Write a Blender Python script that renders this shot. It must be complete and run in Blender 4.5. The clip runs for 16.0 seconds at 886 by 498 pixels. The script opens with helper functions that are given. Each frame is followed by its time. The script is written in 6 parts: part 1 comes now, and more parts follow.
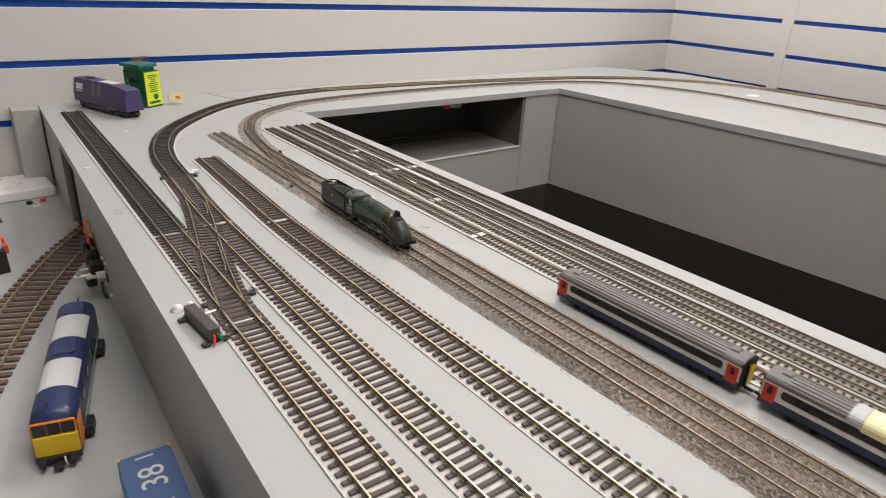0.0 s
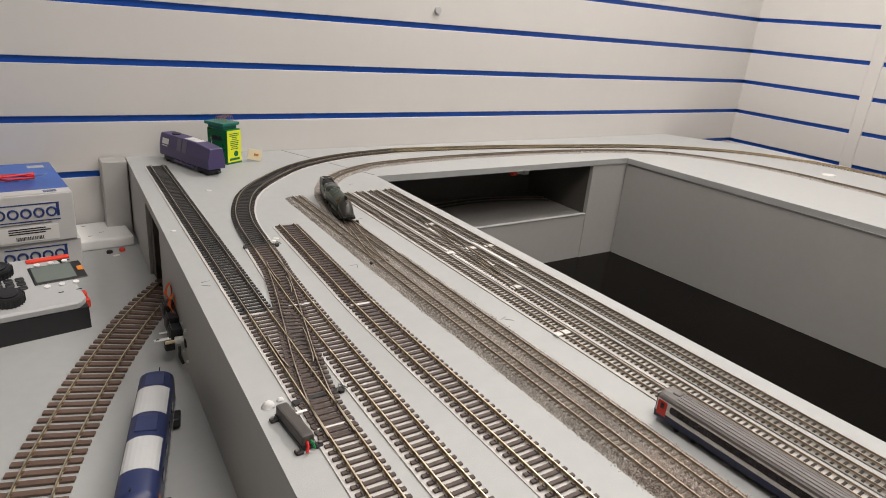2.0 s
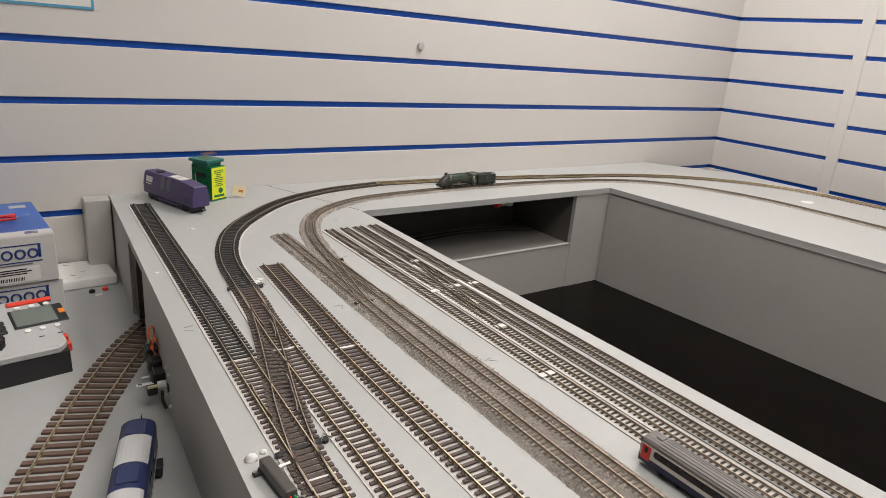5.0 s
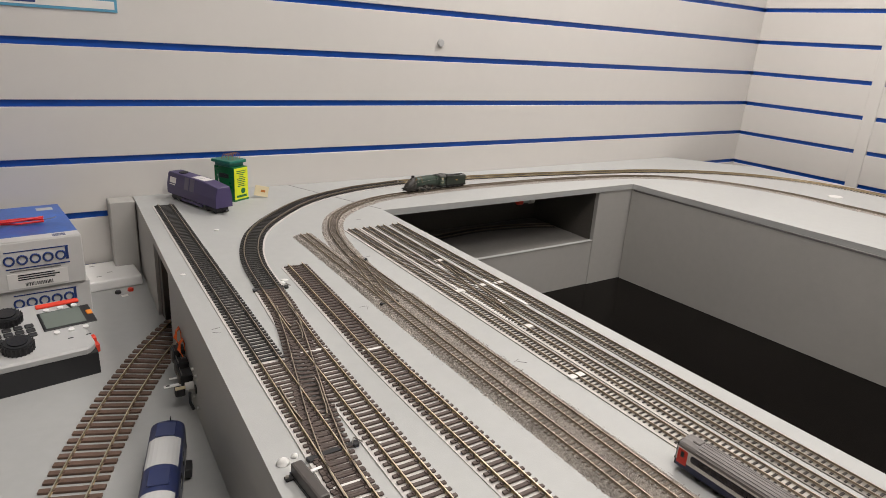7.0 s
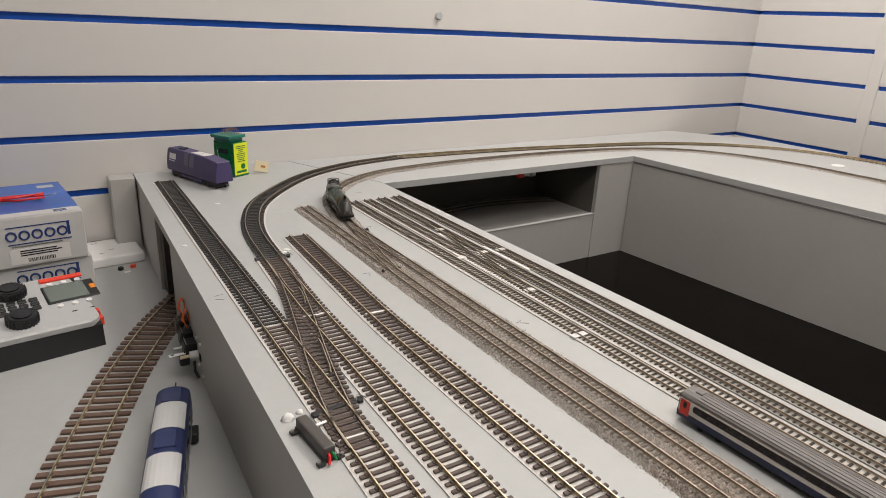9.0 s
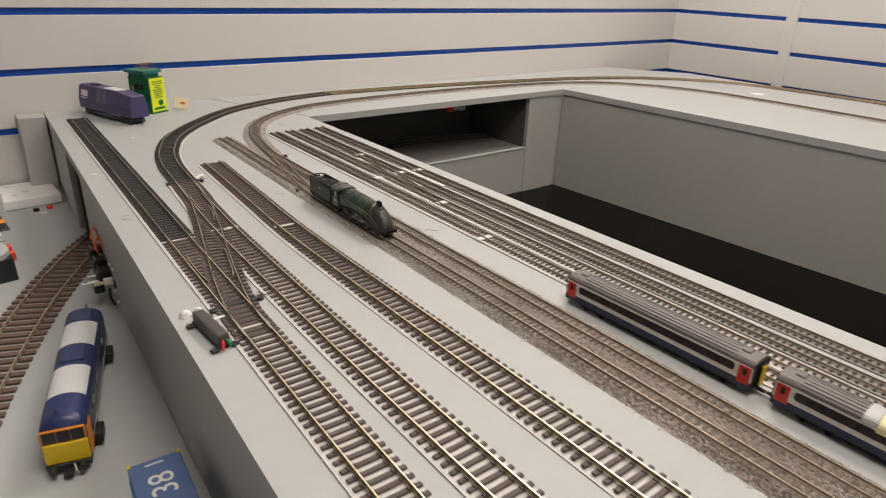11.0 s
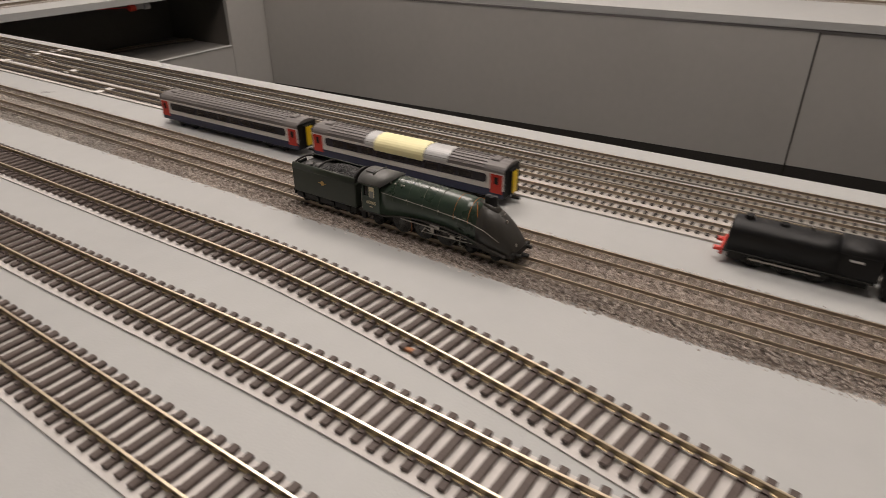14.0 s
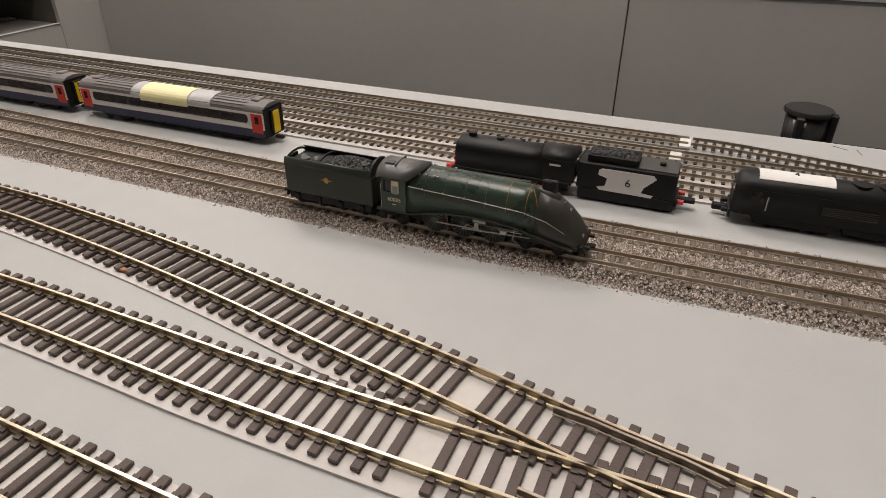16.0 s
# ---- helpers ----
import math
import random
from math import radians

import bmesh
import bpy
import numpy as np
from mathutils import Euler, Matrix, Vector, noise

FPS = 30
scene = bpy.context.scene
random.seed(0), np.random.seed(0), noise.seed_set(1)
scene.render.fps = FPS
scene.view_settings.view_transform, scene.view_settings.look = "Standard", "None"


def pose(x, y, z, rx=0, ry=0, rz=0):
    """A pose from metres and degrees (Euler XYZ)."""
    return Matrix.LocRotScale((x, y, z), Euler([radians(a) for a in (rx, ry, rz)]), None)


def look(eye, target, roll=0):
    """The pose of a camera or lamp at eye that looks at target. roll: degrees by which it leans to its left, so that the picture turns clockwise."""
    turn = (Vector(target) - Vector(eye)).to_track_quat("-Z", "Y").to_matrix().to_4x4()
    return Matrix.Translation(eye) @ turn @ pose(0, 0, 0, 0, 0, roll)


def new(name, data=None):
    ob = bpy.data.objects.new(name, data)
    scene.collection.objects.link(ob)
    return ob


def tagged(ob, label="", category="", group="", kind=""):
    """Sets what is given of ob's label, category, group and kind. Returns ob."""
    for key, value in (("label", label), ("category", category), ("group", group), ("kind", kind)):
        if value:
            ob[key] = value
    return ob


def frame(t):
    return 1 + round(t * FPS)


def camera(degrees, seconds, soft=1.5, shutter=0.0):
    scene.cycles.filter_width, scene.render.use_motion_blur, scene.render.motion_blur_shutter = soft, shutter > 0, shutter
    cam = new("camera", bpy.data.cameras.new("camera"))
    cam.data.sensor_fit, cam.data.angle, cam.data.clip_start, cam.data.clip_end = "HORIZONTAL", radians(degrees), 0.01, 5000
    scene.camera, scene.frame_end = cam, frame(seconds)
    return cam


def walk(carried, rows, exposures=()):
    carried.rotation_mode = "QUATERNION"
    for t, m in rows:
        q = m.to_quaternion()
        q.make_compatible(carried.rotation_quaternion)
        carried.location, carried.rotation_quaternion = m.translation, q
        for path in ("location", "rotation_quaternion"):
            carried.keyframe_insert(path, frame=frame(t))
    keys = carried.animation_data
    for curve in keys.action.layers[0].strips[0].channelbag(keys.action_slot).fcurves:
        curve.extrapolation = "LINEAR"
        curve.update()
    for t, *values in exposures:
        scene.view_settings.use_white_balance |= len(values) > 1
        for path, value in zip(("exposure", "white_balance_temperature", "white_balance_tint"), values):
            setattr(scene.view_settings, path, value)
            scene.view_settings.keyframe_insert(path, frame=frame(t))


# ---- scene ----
cam = camera(70.1, 16.0, soft=0.5, shutter=0.5)
PATH = [
    (0, (-0.167, -0.045, 1.238), (1.0, 1.366, 0.435), 3.2),
    (0.5, (-0.177, -0.027, 1.247), (0.959, 1.426, 0.474), 4.0),
    (1, (-0.185, -0.012, 1.259), (0.928, 1.472, 0.512), 4.5),
    (1.5, (-0.187, 0.001, 1.268), (0.907, 1.513, 0.55), 5.0),
    (2, (-0.188, 0.005, 1.278), (0.898, 1.534, 0.583), 5.2),
    (2.5, (-0.186, 0.008, 1.287), (0.902, 1.544, 0.61), 5.9),
    (3, (-0.185, 0.008, 1.294), (0.911, 1.546, 0.637), 5.8),
    (3.5, (-0.184, 0.007, 1.295), (0.923, 1.544, 0.655), 5.7),
    (6, (-0.187, 0.006, 1.298), (0.947, 1.532, 0.678), 4.5),
    (6.5, (-0.192, 0.015, 1.297), (0.912, 1.56, 0.669), 4.4),
    (7, (-0.189, 0.018, 1.298), (0.894, 1.574, 0.661), 3.9),
    (7.5, (-0.191, 0.02, 1.292), (0.877, 1.581, 0.642), 3.5),
    (8, (-0.192, 0.019, 1.288), (0.869, 1.581, 0.628), 3.2),
    (10.5, (-0.178, -0.023, 1.249), (0.937, 1.451, 0.485), 2.2),
    (11, (-0.168, -0.042, 1.238), (0.99, 1.38, 0.44), 2.4),
    (11.5, (-0.157, -0.065, 1.226), (1.046, 1.301, 0.4), 1.6),
    (12, (-0.147, -0.095, 1.209), (1.114, 1.2, 0.353), 0.7),
    (12.5, (-0.137, -0.123, 1.196), (1.181, 1.096, 0.314), 0.7),
    (13, (-0.132, -0.158, 1.185), (1.244, 0.972, 0.276), 0.2),
    (13.5, (-0.125, -0.199, 1.172), (1.311, 0.821, 0.225), -0.0),
    (14, (-0.122, -0.227, 1.164), (1.365, 0.697, 0.197), -0.1),
    (14.5, (-0.117, -0.259, 1.154), (1.41, 0.568, 0.162), -0.1),
    (15, (-0.118, -0.288, 1.149), (1.446, 0.451, 0.145), -0.3),
    (15.5, (-0.115, -0.308, 1.148), (1.476, 0.36, 0.138), 0.1),
    (16, (-0.114, -0.316, 1.147), (1.487, 0.321, 0.132), 0.3),
]
walk(cam, [(t, look(eye, target, roll)) for t, eye, target, roll in PATH],
     exposures=[(0, 0.10, 6450, 11), (2, 0.03, 6500, 10), (3.5, 0.0, 6500, 10), (8, 0.0, 6550, 10), (10.5, -0.02, 6750, 10), (11.5, -0.1, 6900, 12), (13, -0.32, 6950, 15), (14.5, -0.32, 6900, 14), (16, -0.14, 6800, 13)])

# ---------------------------------------------------------------- light
world = bpy.data.worlds.new("room_air")
world.use_nodes = True
world.node_tree.nodes["Background"].inputs[0].default_value = (0.9, 0.93, 1.0, 1)
world.node_tree.nodes["Background"].inputs[1].default_value = 0.05
scene.world = world
scene.view_settings.exposure = 0.0
LAMP_PANELS = [(0.95, 0.70, 15.2), (0.85, -0.75, 2.6), (0.10, -0.10, 10.6)]
CEILING_Z = 2.45
for lx, ly, watts in LAMP_PANELS:
    lamp = bpy.data.lights.new("ceiling_lamp", "AREA")
    lamp.shape, lamp.size, lamp.size_y = "RECTANGLE", 0.56, 0.56
    lamp.energy, lamp.color = watts, (1.0, 0.948, 0.90)
    ob = new("ceiling_lamp", lamp)
    ob.matrix_basis = pose(lx, ly, CEILING_Z - 0.075)

DECK = 1.0      # top of the painted deck
LOW = 0.872     # top of the lower board
PIT = 0.765     # black bottom of the well


# ---------------------------------------------------------------- materials
def mat(name, color, rough=0.6, metal=0.0, var=0.12, scale=30.0, bump=0.0, bump_scale=200.0, stretch=(1, 1, 1), fine=0.0, emit=0.0, spec=0.5):
    m = bpy.data.materials.new(name)
    m.use_nodes = True
    nt = m.node_tree
    b = nt.nodes["Principled BSDF"]
    b.inputs["Roughness"].default_value = rough
    b.inputs["Metallic"].default_value = metal
    b.inputs["Specular IOR Level"].default_value = spec
    co = nt.nodes.new("ShaderNodeTexCoord")
    mp = nt.nodes.new("ShaderNodeMapping")
    mp.inputs["Scale"].default_value = stretch
    nt.links.new(co.outputs["Object"], mp.inputs[0])
    n1 = nt.nodes.new("ShaderNodeTexNoise")
    n1.inputs["Scale"].default_value = scale
    n1.inputs["Detail"].default_value = 5
    nt.links.new(mp.outputs[0], n1.inputs[0])
    n2 = nt.nodes.new("ShaderNodeTexNoise")
    n2.inputs["Scale"].default_value = scale * 14
    n2.inputs["Detail"].default_value = 3
    nt.links.new(mp.outputs[0], n2.inputs[0])
    info = nt.nodes.new("ShaderNodeObjectInfo")
    mix = nt.nodes.new("ShaderNodeMath")
    mix.operation = "MULTIPLY_ADD"
    nt.links.new(n2.outputs[0], mix.inputs[0])
    mix.inputs[1].default_value = 0.5
    nt.links.new(n1.outputs[0], mix.inputs[2])
    add = nt.nodes.new("ShaderNodeMath")
    add.operation = "MULTIPLY_ADD"
    nt.links.new(info.outputs["Random"], add.inputs[0])
    add.inputs[1].default_value = fine
    nt.links.new(mix.outputs[0], add.inputs[2])
    ramp = nt.nodes.new("ShaderNodeMapRange")
    ramp.inputs["From Min"].default_value = 0.35
    ramp.inputs["From Max"].default_value = 1.15 + fine
    ramp.inputs["To Min"].default_value = 1 - var
    ramp.inputs["To Max"].default_value = 1 + var
    nt.links.new(add.outputs[0], ramp.inputs["Value"])
    hsv = nt.nodes.new("ShaderNodeHueSaturation")
    hsv.inputs["Color"].default_value = (*color, 1)
    nt.links.new(ramp.outputs[0], hsv.inputs["Value"])
    nt.links.new(hsv.outputs[0], b.inputs["Base Color"])
    rr = nt.nodes.new("ShaderNodeMapRange")
    rr.inputs["To Min"].default_value = max(0.03, rough - 0.1)
    rr.inputs["To Max"].default_value = min(1, rough + 0.1)
    nt.links.new(n1.outputs[0], rr.inputs["Value"])
    nt.links.new(rr.outputs[0], b.inputs["Roughness"])
    if bump:
        n3 = nt.nodes.new("ShaderNodeTexNoise")
        n3.inputs["Scale"].default_value = bump_scale
        n3.inputs["Detail"].default_value = 4
        nt.links.new(mp.outputs[0], n3.inputs[0])
        bn = nt.nodes.new("ShaderNodeBump")
        bn.inputs["Strength"].default_value = bump
        bn.inputs["Distance"].default_value = 0.001
        nt.links.new(n3.outputs[0], bn.inputs["Height"])
        nt.links.new(bn.outputs[0], b.inputs["Normal"])
    if emit:
        b.inputs["Emission Color"].default_value = (*color, 1)
        b.inputs["Emission Strength"].default_value = emit
    return m


M_DECK = mat("grey_deck_paint", (0.425, 0.43, 0.426), 0.52, spec=0.35, var=0.075, scale=5, bump=0.12, bump_scale=900)
M_FASCIA = mat("grey_fascia_paint", (0.42, 0.408, 0.39), 0.5, var=0.07, scale=5, bump=0.15, bump_scale=600)
# dark tone that carries the shade of unlit places under the deck
M_DARK_BOARD = mat("dark_unlit_board", (0.10, 0.09, 0.08), 0.8, var=0.2, scale=12, bump=0.2)
# dark grey holding the tunnel's lack of light
M_TUNNEL_SHADE = mat("tunnel_shade", (0.20, 0.19, 0.18), 0.8, var=0.2, scale=9, bump=0.2)
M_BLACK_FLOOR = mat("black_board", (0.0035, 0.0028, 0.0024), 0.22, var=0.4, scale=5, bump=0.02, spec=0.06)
M_SLAT = mat("white_slatwall", (0.66, 0.635, 0.61), 0.45, var=0.03, scale=3, bump=0.05, bump_scale=400)
M_BLUE = mat("blue_groove", (0.004, 0.088, 0.50), 0.35, var=0.1, scale=20)
M_PLASTER = mat("room_plaster", (0.75, 0.73, 0.7), 0.8, var=0.05, scale=3, bump=0.2, bump_scale=200)
M_CARPET = mat("room_carpet", (0.06, 0.06, 0.065), 0.95, var=0.3, scale=60, bump=0.6)
M_GLOW = mat("lamp_diffuser", (1.0, 0.95, 0.88), 0.5, var=0.0, emit=3.0)
M_SLEEPER = mat("brown_plastic_sleeper", (0.085, 0.062, 0.054), 0.62, var=0.22, scale=90, bump=0.3, bump_scale=700, fine=0.35)
M_SLEEPER_DARK = mat("black_plastic_sleeper", (0.030, 0.028, 0.027), 0.6, var=0.2, scale=90, fine=0.3)
M_SLEEPER_N = mat("dusty_brown_sleeper", (0.135, 0.108, 0.086), 0.75, var=0.25, scale=160, fine=0.4)
M_SLEEPER_W = mat("wood_grain_sleeper", (0.135, 0.082, 0.06), 0.6, var=0.3, scale=60, stretch=(1, 12, 1), bump=0.4, bump_scale=500, fine=0.35)
M_SLEEPER_Y = mat("dark_yard_sleeper", (0.028, 0.022, 0.019), 0.7, var=0.25, scale=160, fine=0.4)
M_BAND = mat("dull_band", (0.11, 0.11, 0.085), 0.5, var=0.2)
M_ROD = mat("grimy_rods", (0.36, 0.34, 0.31), 0.38, metal=0.85, var=0.3, scale=150)
M_RAIL_TAN = mat("tan_tarnished_rail", (0.68, 0.59, 0.46), 0.30, metal=1.0, var=0.2, scale=70)
M_RAIL = mat("nickel_silver_rail", (0.79, 0.69, 0.52), 0.32, metal=1.0, var=0.15, scale=70, bump=0.05)
M_RAIL_DULL = mat("tarnished_rail", (0.46, 0.40, 0.33), 0.40, metal=1.0, var=0.2, scale=70)
M_RAIL_SIDE = mat("rail_web", (0.46, 0.37, 0.23), 0.42, metal=0.8, var=0.2, scale=70)
M_RAIL_SIDE_TAN = mat("tan_rail_web", (0.40, 0.335, 0.265), 0.45, metal=0.7, var=0.2, scale=70)
M_RAIL_SIDE_DULL = mat("dull_rail_web", (0.23, 0.19, 0.145), 0.5, metal=0.6, var=0.2, scale=70)
M_FOAM = mat("dusty_white_foam", (0.58, 0.55, 0.53), 0.75, var=0.12, scale=25, bump=0.3)
M_CORK = mat("white_underlay", (0.71, 0.69, 0.67), 0.75, var=0.06, scale=60, bump=0.3)
M_BALLAST = mat("granite_grit", (0.15, 0.125, 0.11), 0.95, var=0.8, scale=900, bump=1.0, bump_scale=1500, fine=0.6)
M_BALLAST_PALE = mat("pale_granite_chips", (0.34, 0.31, 0.28), 0.95, var=0.7, scale=900, bump=1.0, bump_scale=1500, fine=0.6)
def chip_mat(name, dark, light):
    m = bpy.data.materials.new(name)
    m.use_nodes = True
    nt = m.node_tree
    b = nt.nodes["Principled BSDF"]
    b.inputs["Roughness"].default_value = 0.9
    g = nt.nodes.new("ShaderNodeNewGeometry")
    r = nt.nodes.new("ShaderNodeValToRGB")
    els = r.color_ramp.elements
    els[0].position, els[0].color = 0.0, (*[c * 0.4 for c in dark], 1)
    els[1].position, els[1].color = 1.0, (*light, 1)
    e = els.new(0.35)
    e.color = (*dark, 1)
    e = els.new(0.75)
    e.color = (*[(a + c) / 2 for a, c in zip(dark, light)], 1)
    nt.links.new(g.outputs["Random Per Island"], r.inputs[0])
    n = nt.nodes.new("ShaderNodeTexNoise")
    n.inputs["Scale"].default_value = 14
    co = nt.nodes.new("ShaderNodeTexCoord")
    nt.links.new(co.outputs["Object"], n.inputs[0])
    mr = nt.nodes.new("ShaderNodeMapRange")
    mr.inputs["To Min"].default_value, mr.inputs["To Max"].default_value = 0.7, 1.3
    nt.links.new(n.outputs[0], mr.inputs["Value"])
    h = nt.nodes.new("ShaderNodeHueSaturation")
    nt.links.new(r.outputs[0], h.inputs["Color"])
    nt.links.new(mr.outputs[0], h.inputs["Value"])
    nt.links.new(h.outputs[0], b.inputs["Base Color"])
    return m


M_CHIPS = chip_mat("loose_granite_chips", (0.36, 0.295, 0.255), (0.84, 0.77, 0.71))
M_CHIPS_PALE = chip_mat("loose_pale_chips", (0.36, 0.32, 0.29), (0.78, 0.725, 0.67))
M_BLACK = mat("black_loco_paint", (0.0075, 0.0075, 0.0080), 0.5, var=0.3, scale=80, spec=0.3)
M_BLACK_METAL = mat("black_running_gear", (0.011, 0.010, 0.009), 0.5, var=0.4, scale=150, spec=0.25)
M_STEEL = mat("steel_rods", (0.35, 0.33, 0.30), 0.35, metal=1.0, var=0.2, scale=150)
M_GREEN = mat("weathered_green_paint", (0.024, 0.043, 0.029), 0.30, var=0.45, scale=55, bump=0.05)
M_GREEN_TENDER = mat("weathered_dark_green_paint", (0.019, 0.026, 0.016), 0.45, var=0.35, scale=55)
M_SOOT = mat("sooty_grey_paint", (0.055, 0.054, 0.050), 0.45, var=0.35, scale=70)
M_NOSE = mat("sooty_black_nose", (0.030, 0.027, 0.023), 0.42, var=0.35, scale=70)
M_YARD = mat("grey_yard_underlay", (0.28, 0.26, 0.235), 0.8, var=0.2, scale=60, bump=0.3)
M_YARD_PALE = mat("dusty_white_yard_card", (0.52, 0.49, 0.46), 0.8, var=0.2, scale=60, bump=0.3)
M_COAL = mat("coal", (0.02, 0.02, 0.02), 0.5, var=0.6, scale=500, bump=1.0, bump_scale=900)
M_ORANGE_LINE = mat("orange_lining", (0.5, 0.17, 0.03), 0.5)
M_COPPER = mat("dull_copper", (0.30, 0.13, 0.06), 0.5, metal=0.5)
M_GOLD = mat("crest_gold", (0.5, 0.30, 0.08), 0.5)
M_CREAM = mat("cream_numerals", (0.62, 0.55, 0.36), 0.6)
M_ROOF_GREY = mat("ribbed_grey_roof", (0.165, 0.15, 0.145), 0.55, var=0.12, scale=60)
M_NAVY = mat("navy_paint", (0.012, 0.018, 0.06), 0.35, var=0.1, scale=60)
M_WHITE = mat("white_paint", (0.72, 0.70, 0.68), 0.45, var=0.04, scale=60)
M_RED = mat("red_paint", (0.62, 0.035, 0.02), 0.4, var=0.08, scale=60)
M_YELLOW = mat("yellow_paint", (0.80, 0.53, 0.01), 0.4, var=0.05, scale=60)
M_TAPE = mat("cream_masking_tape", (0.86, 0.80, 0.47), 0.6, var=0.06, scale=90, bump=0.2)
M_GLASS = mat("dark_window", (0.012, 0.012, 0.016), 0.12, var=0.1)
M_WINDOW_BAND = mat("dark_window_band", (0.022, 0.022, 0.032), 0.25, var=0.15, scale=90)
M_PAPER = mat("white_paper_label", (0.76, 0.74, 0.72), 0.8, var=0.03, scale=60)
M_INK = mat("black_ink", (0.02, 0.02, 0.025), 0.7)
M_PURPLE = mat("purple_body", (0.066, 0.050, 0.135), 0.42, var=0.08, scale=50)
M_PURPLE_GREY = mat("grey_purple_panel", (0.13, 0.115, 0.17), 0.5, var=0.1, scale=50)
M_TIN_GREEN = mat("green_tin", (0.003, 0.14, 0.042), 0.3, var=0.08, scale=60)
M_TIN_TEAL = mat("teal_connector", (0.01, 0.16, 0.12), 0.4, var=0.08, scale=60)
M_LABEL_YELLOW = mat("yellow_label", (0.74, 0.80, 0.02), 0.5, var=0.04, scale=60)
M_BOX_SILVER = mat("silver_card", (0.60, 0.59, 0.58), 0.40, metal=0.0, var=0.06, scale=30)
M_BOX_BLUE = mat("printed_blue_card", (0.045, 0.13, 0.46), 0.35, var=0.35, scale=14)
M_LID_MARK = mat("pale_blue_print", (0.16, 0.26, 0.56), 0.4)
M_LOGO = mat("dark_blue_print", (0.015, 0.04, 0.17), 0.5)
M_CTRL = mat("silver_grey_plastic", (0.50, 0.50, 0.50), 0.4, var=0.04, scale=60)
M_CTRL_DARK = mat("charcoal_plastic", (0.018, 0.018, 0.020), 0.5, var=0.1, scale=60)
M_LCD = mat("lcd_glass", (0.16, 0.19, 0.17), 0.15, var=0.05)
M_RED_KEY = mat("red_rubber", (0.80, 0.06, 0.03), 0.45)
M_ORANGE = mat("orange_plastic", (0.85, 0.27, 0.02), 0.45)
M_LOCO_BLUE = mat("rail_blue_paint", (0.022, 0.032, 0.105), 0.38, var=0.1, scale=60)
M_LOCO_PATCH = mat("pale_grey_panel", (0.56, 0.56, 0.56), 0.5, var=0.04, scale=60)
M_CONTAINER = mat("blue_container", (0.085, 0.14, 0.29), 0.5, var=0.08, scale=50, bump=0.1)
M_TARP = mat("light_blue_side", (0.10, 0.34, 0.52), 0.45, var=0.08, scale=50)
M_ROOF_LOCO = mat("dusty_cab_roof", (0.085, 0.085, 0.080), 0.42, var=0.35, scale=90)
M_PANE = mat("pale_cab_pane", (0.25, 0.26, 0.25), 0.1, var=0.2, scale=120)
M_PVC = mat("white_plastic_box", (0.86, 0.85, 0.84), 0.35, var=0.03, scale=40)
M_WIRE_RED = mat("red_wire", (0.7, 0.02, 0.02), 0.4)
M_WIRE_ORANGE = mat("orange_wire", (0.75, 0.13, 0.02), 0.45)
M_WIRE_GREEN = mat("green_wire", (0.01, 0.22, 0.06), 0.45)
M_BROWN_PLASTIC = mat("grey_brown_housing", (0.075, 0.066, 0.062), 0.5, var=0.12, scale=120)
M_GLUE = mat("white_putty", (0.75, 0.74, 0.72), 0.6, var=0.06, scale=200, bump=0.3)
M_PENCIL = mat("pencil_marks", (0.16, 0.15, 0.15), 0.9)
M_RAWWOOD = mat("bare_wood", (0.36, 0.25, 0.15), 0.8, var=0.5, scale=90, bump=0.3)
M_SMOKE = mat("smoked_plastic", (0.035, 0.035, 0.035), 0.22, var=0.15, scale=40)
M_PCB = mat("green_circuit_board", (0.10, 0.13, 0.08), 0.5, var=0.15, scale=80)
M_TAG = mat("manila_tag", (0.72, 0.62, 0.42), 0.8, var=0.05)


# ---------------------------------------------------------------- mesh helpers
def mesh_of(name, bm, material, smooth=False):
    me = bpy.data.meshes.new(name)
    bmesh.ops.recalc_face_normals(bm, faces=bm.faces)
    bm.to_mesh(me)
    bm.free()
    mats = material if isinstance(material, (list, tuple)) else [material]
    for m in mats:
        me.materials.append(m)
    if smooth:
        me.polygons.foreach_set("use_smooth", [True] * len(me.polygons))
    return me


def part(name, bm, material, parent, label="", smooth=False):
    ob = new(name, mesh_of(name, bm, material, smooth))
    ob.parent = parent
    if label:
        tagged(ob, label)
    return ob


def thing(name, label, category, at=None, group="", kind=""):
    ob = new(name)
    ob.empty_display_size = 0.01
    if at is not None:
        ob.matrix_basis = at
    return tagged(ob, label, category, group, kind)


def solid(name, bm, material, label, category, at=None, group="", kind="", smooth=False):
    ob = new(name, mesh_of(name, bm, material, smooth))
    if at is not None:
        ob.matrix_basis = at
    return tagged(ob, label, category, group, kind)


def box(x0, x1, y0, y1, z0, z1, bevel=0.0, bm=None, segs=1):
    own = bmesh.new()
    r = bmesh.ops.create_cube(own, size=1.0)
    bmesh.ops.scale(own, vec=(x1 - x0, y1 - y0, z1 - z0), verts=own.verts)
    bmesh.ops.translate(own, vec=((x0 + x1) / 2, (y0 + y1) / 2, (z0 + z1) / 2), verts=own.verts)
    if bevel:
        bmesh.ops.bevel(own, geom=own.edges[:], offset=bevel, segments=segs, affect="EDGES", profile=0.6)
    return merge(bm, own)


def merge(bm, own, m=None):
    if m is not None:
        bmesh.ops.transform(own, matrix=m, verts=own.verts)
    if bm is None:
        return own
    me = bpy.data.meshes.new("tmp")
    own.to_mesh(me)
    own.free()
    bm.from_mesh(me)
    bpy.data.meshes.remove(me)
    return bm


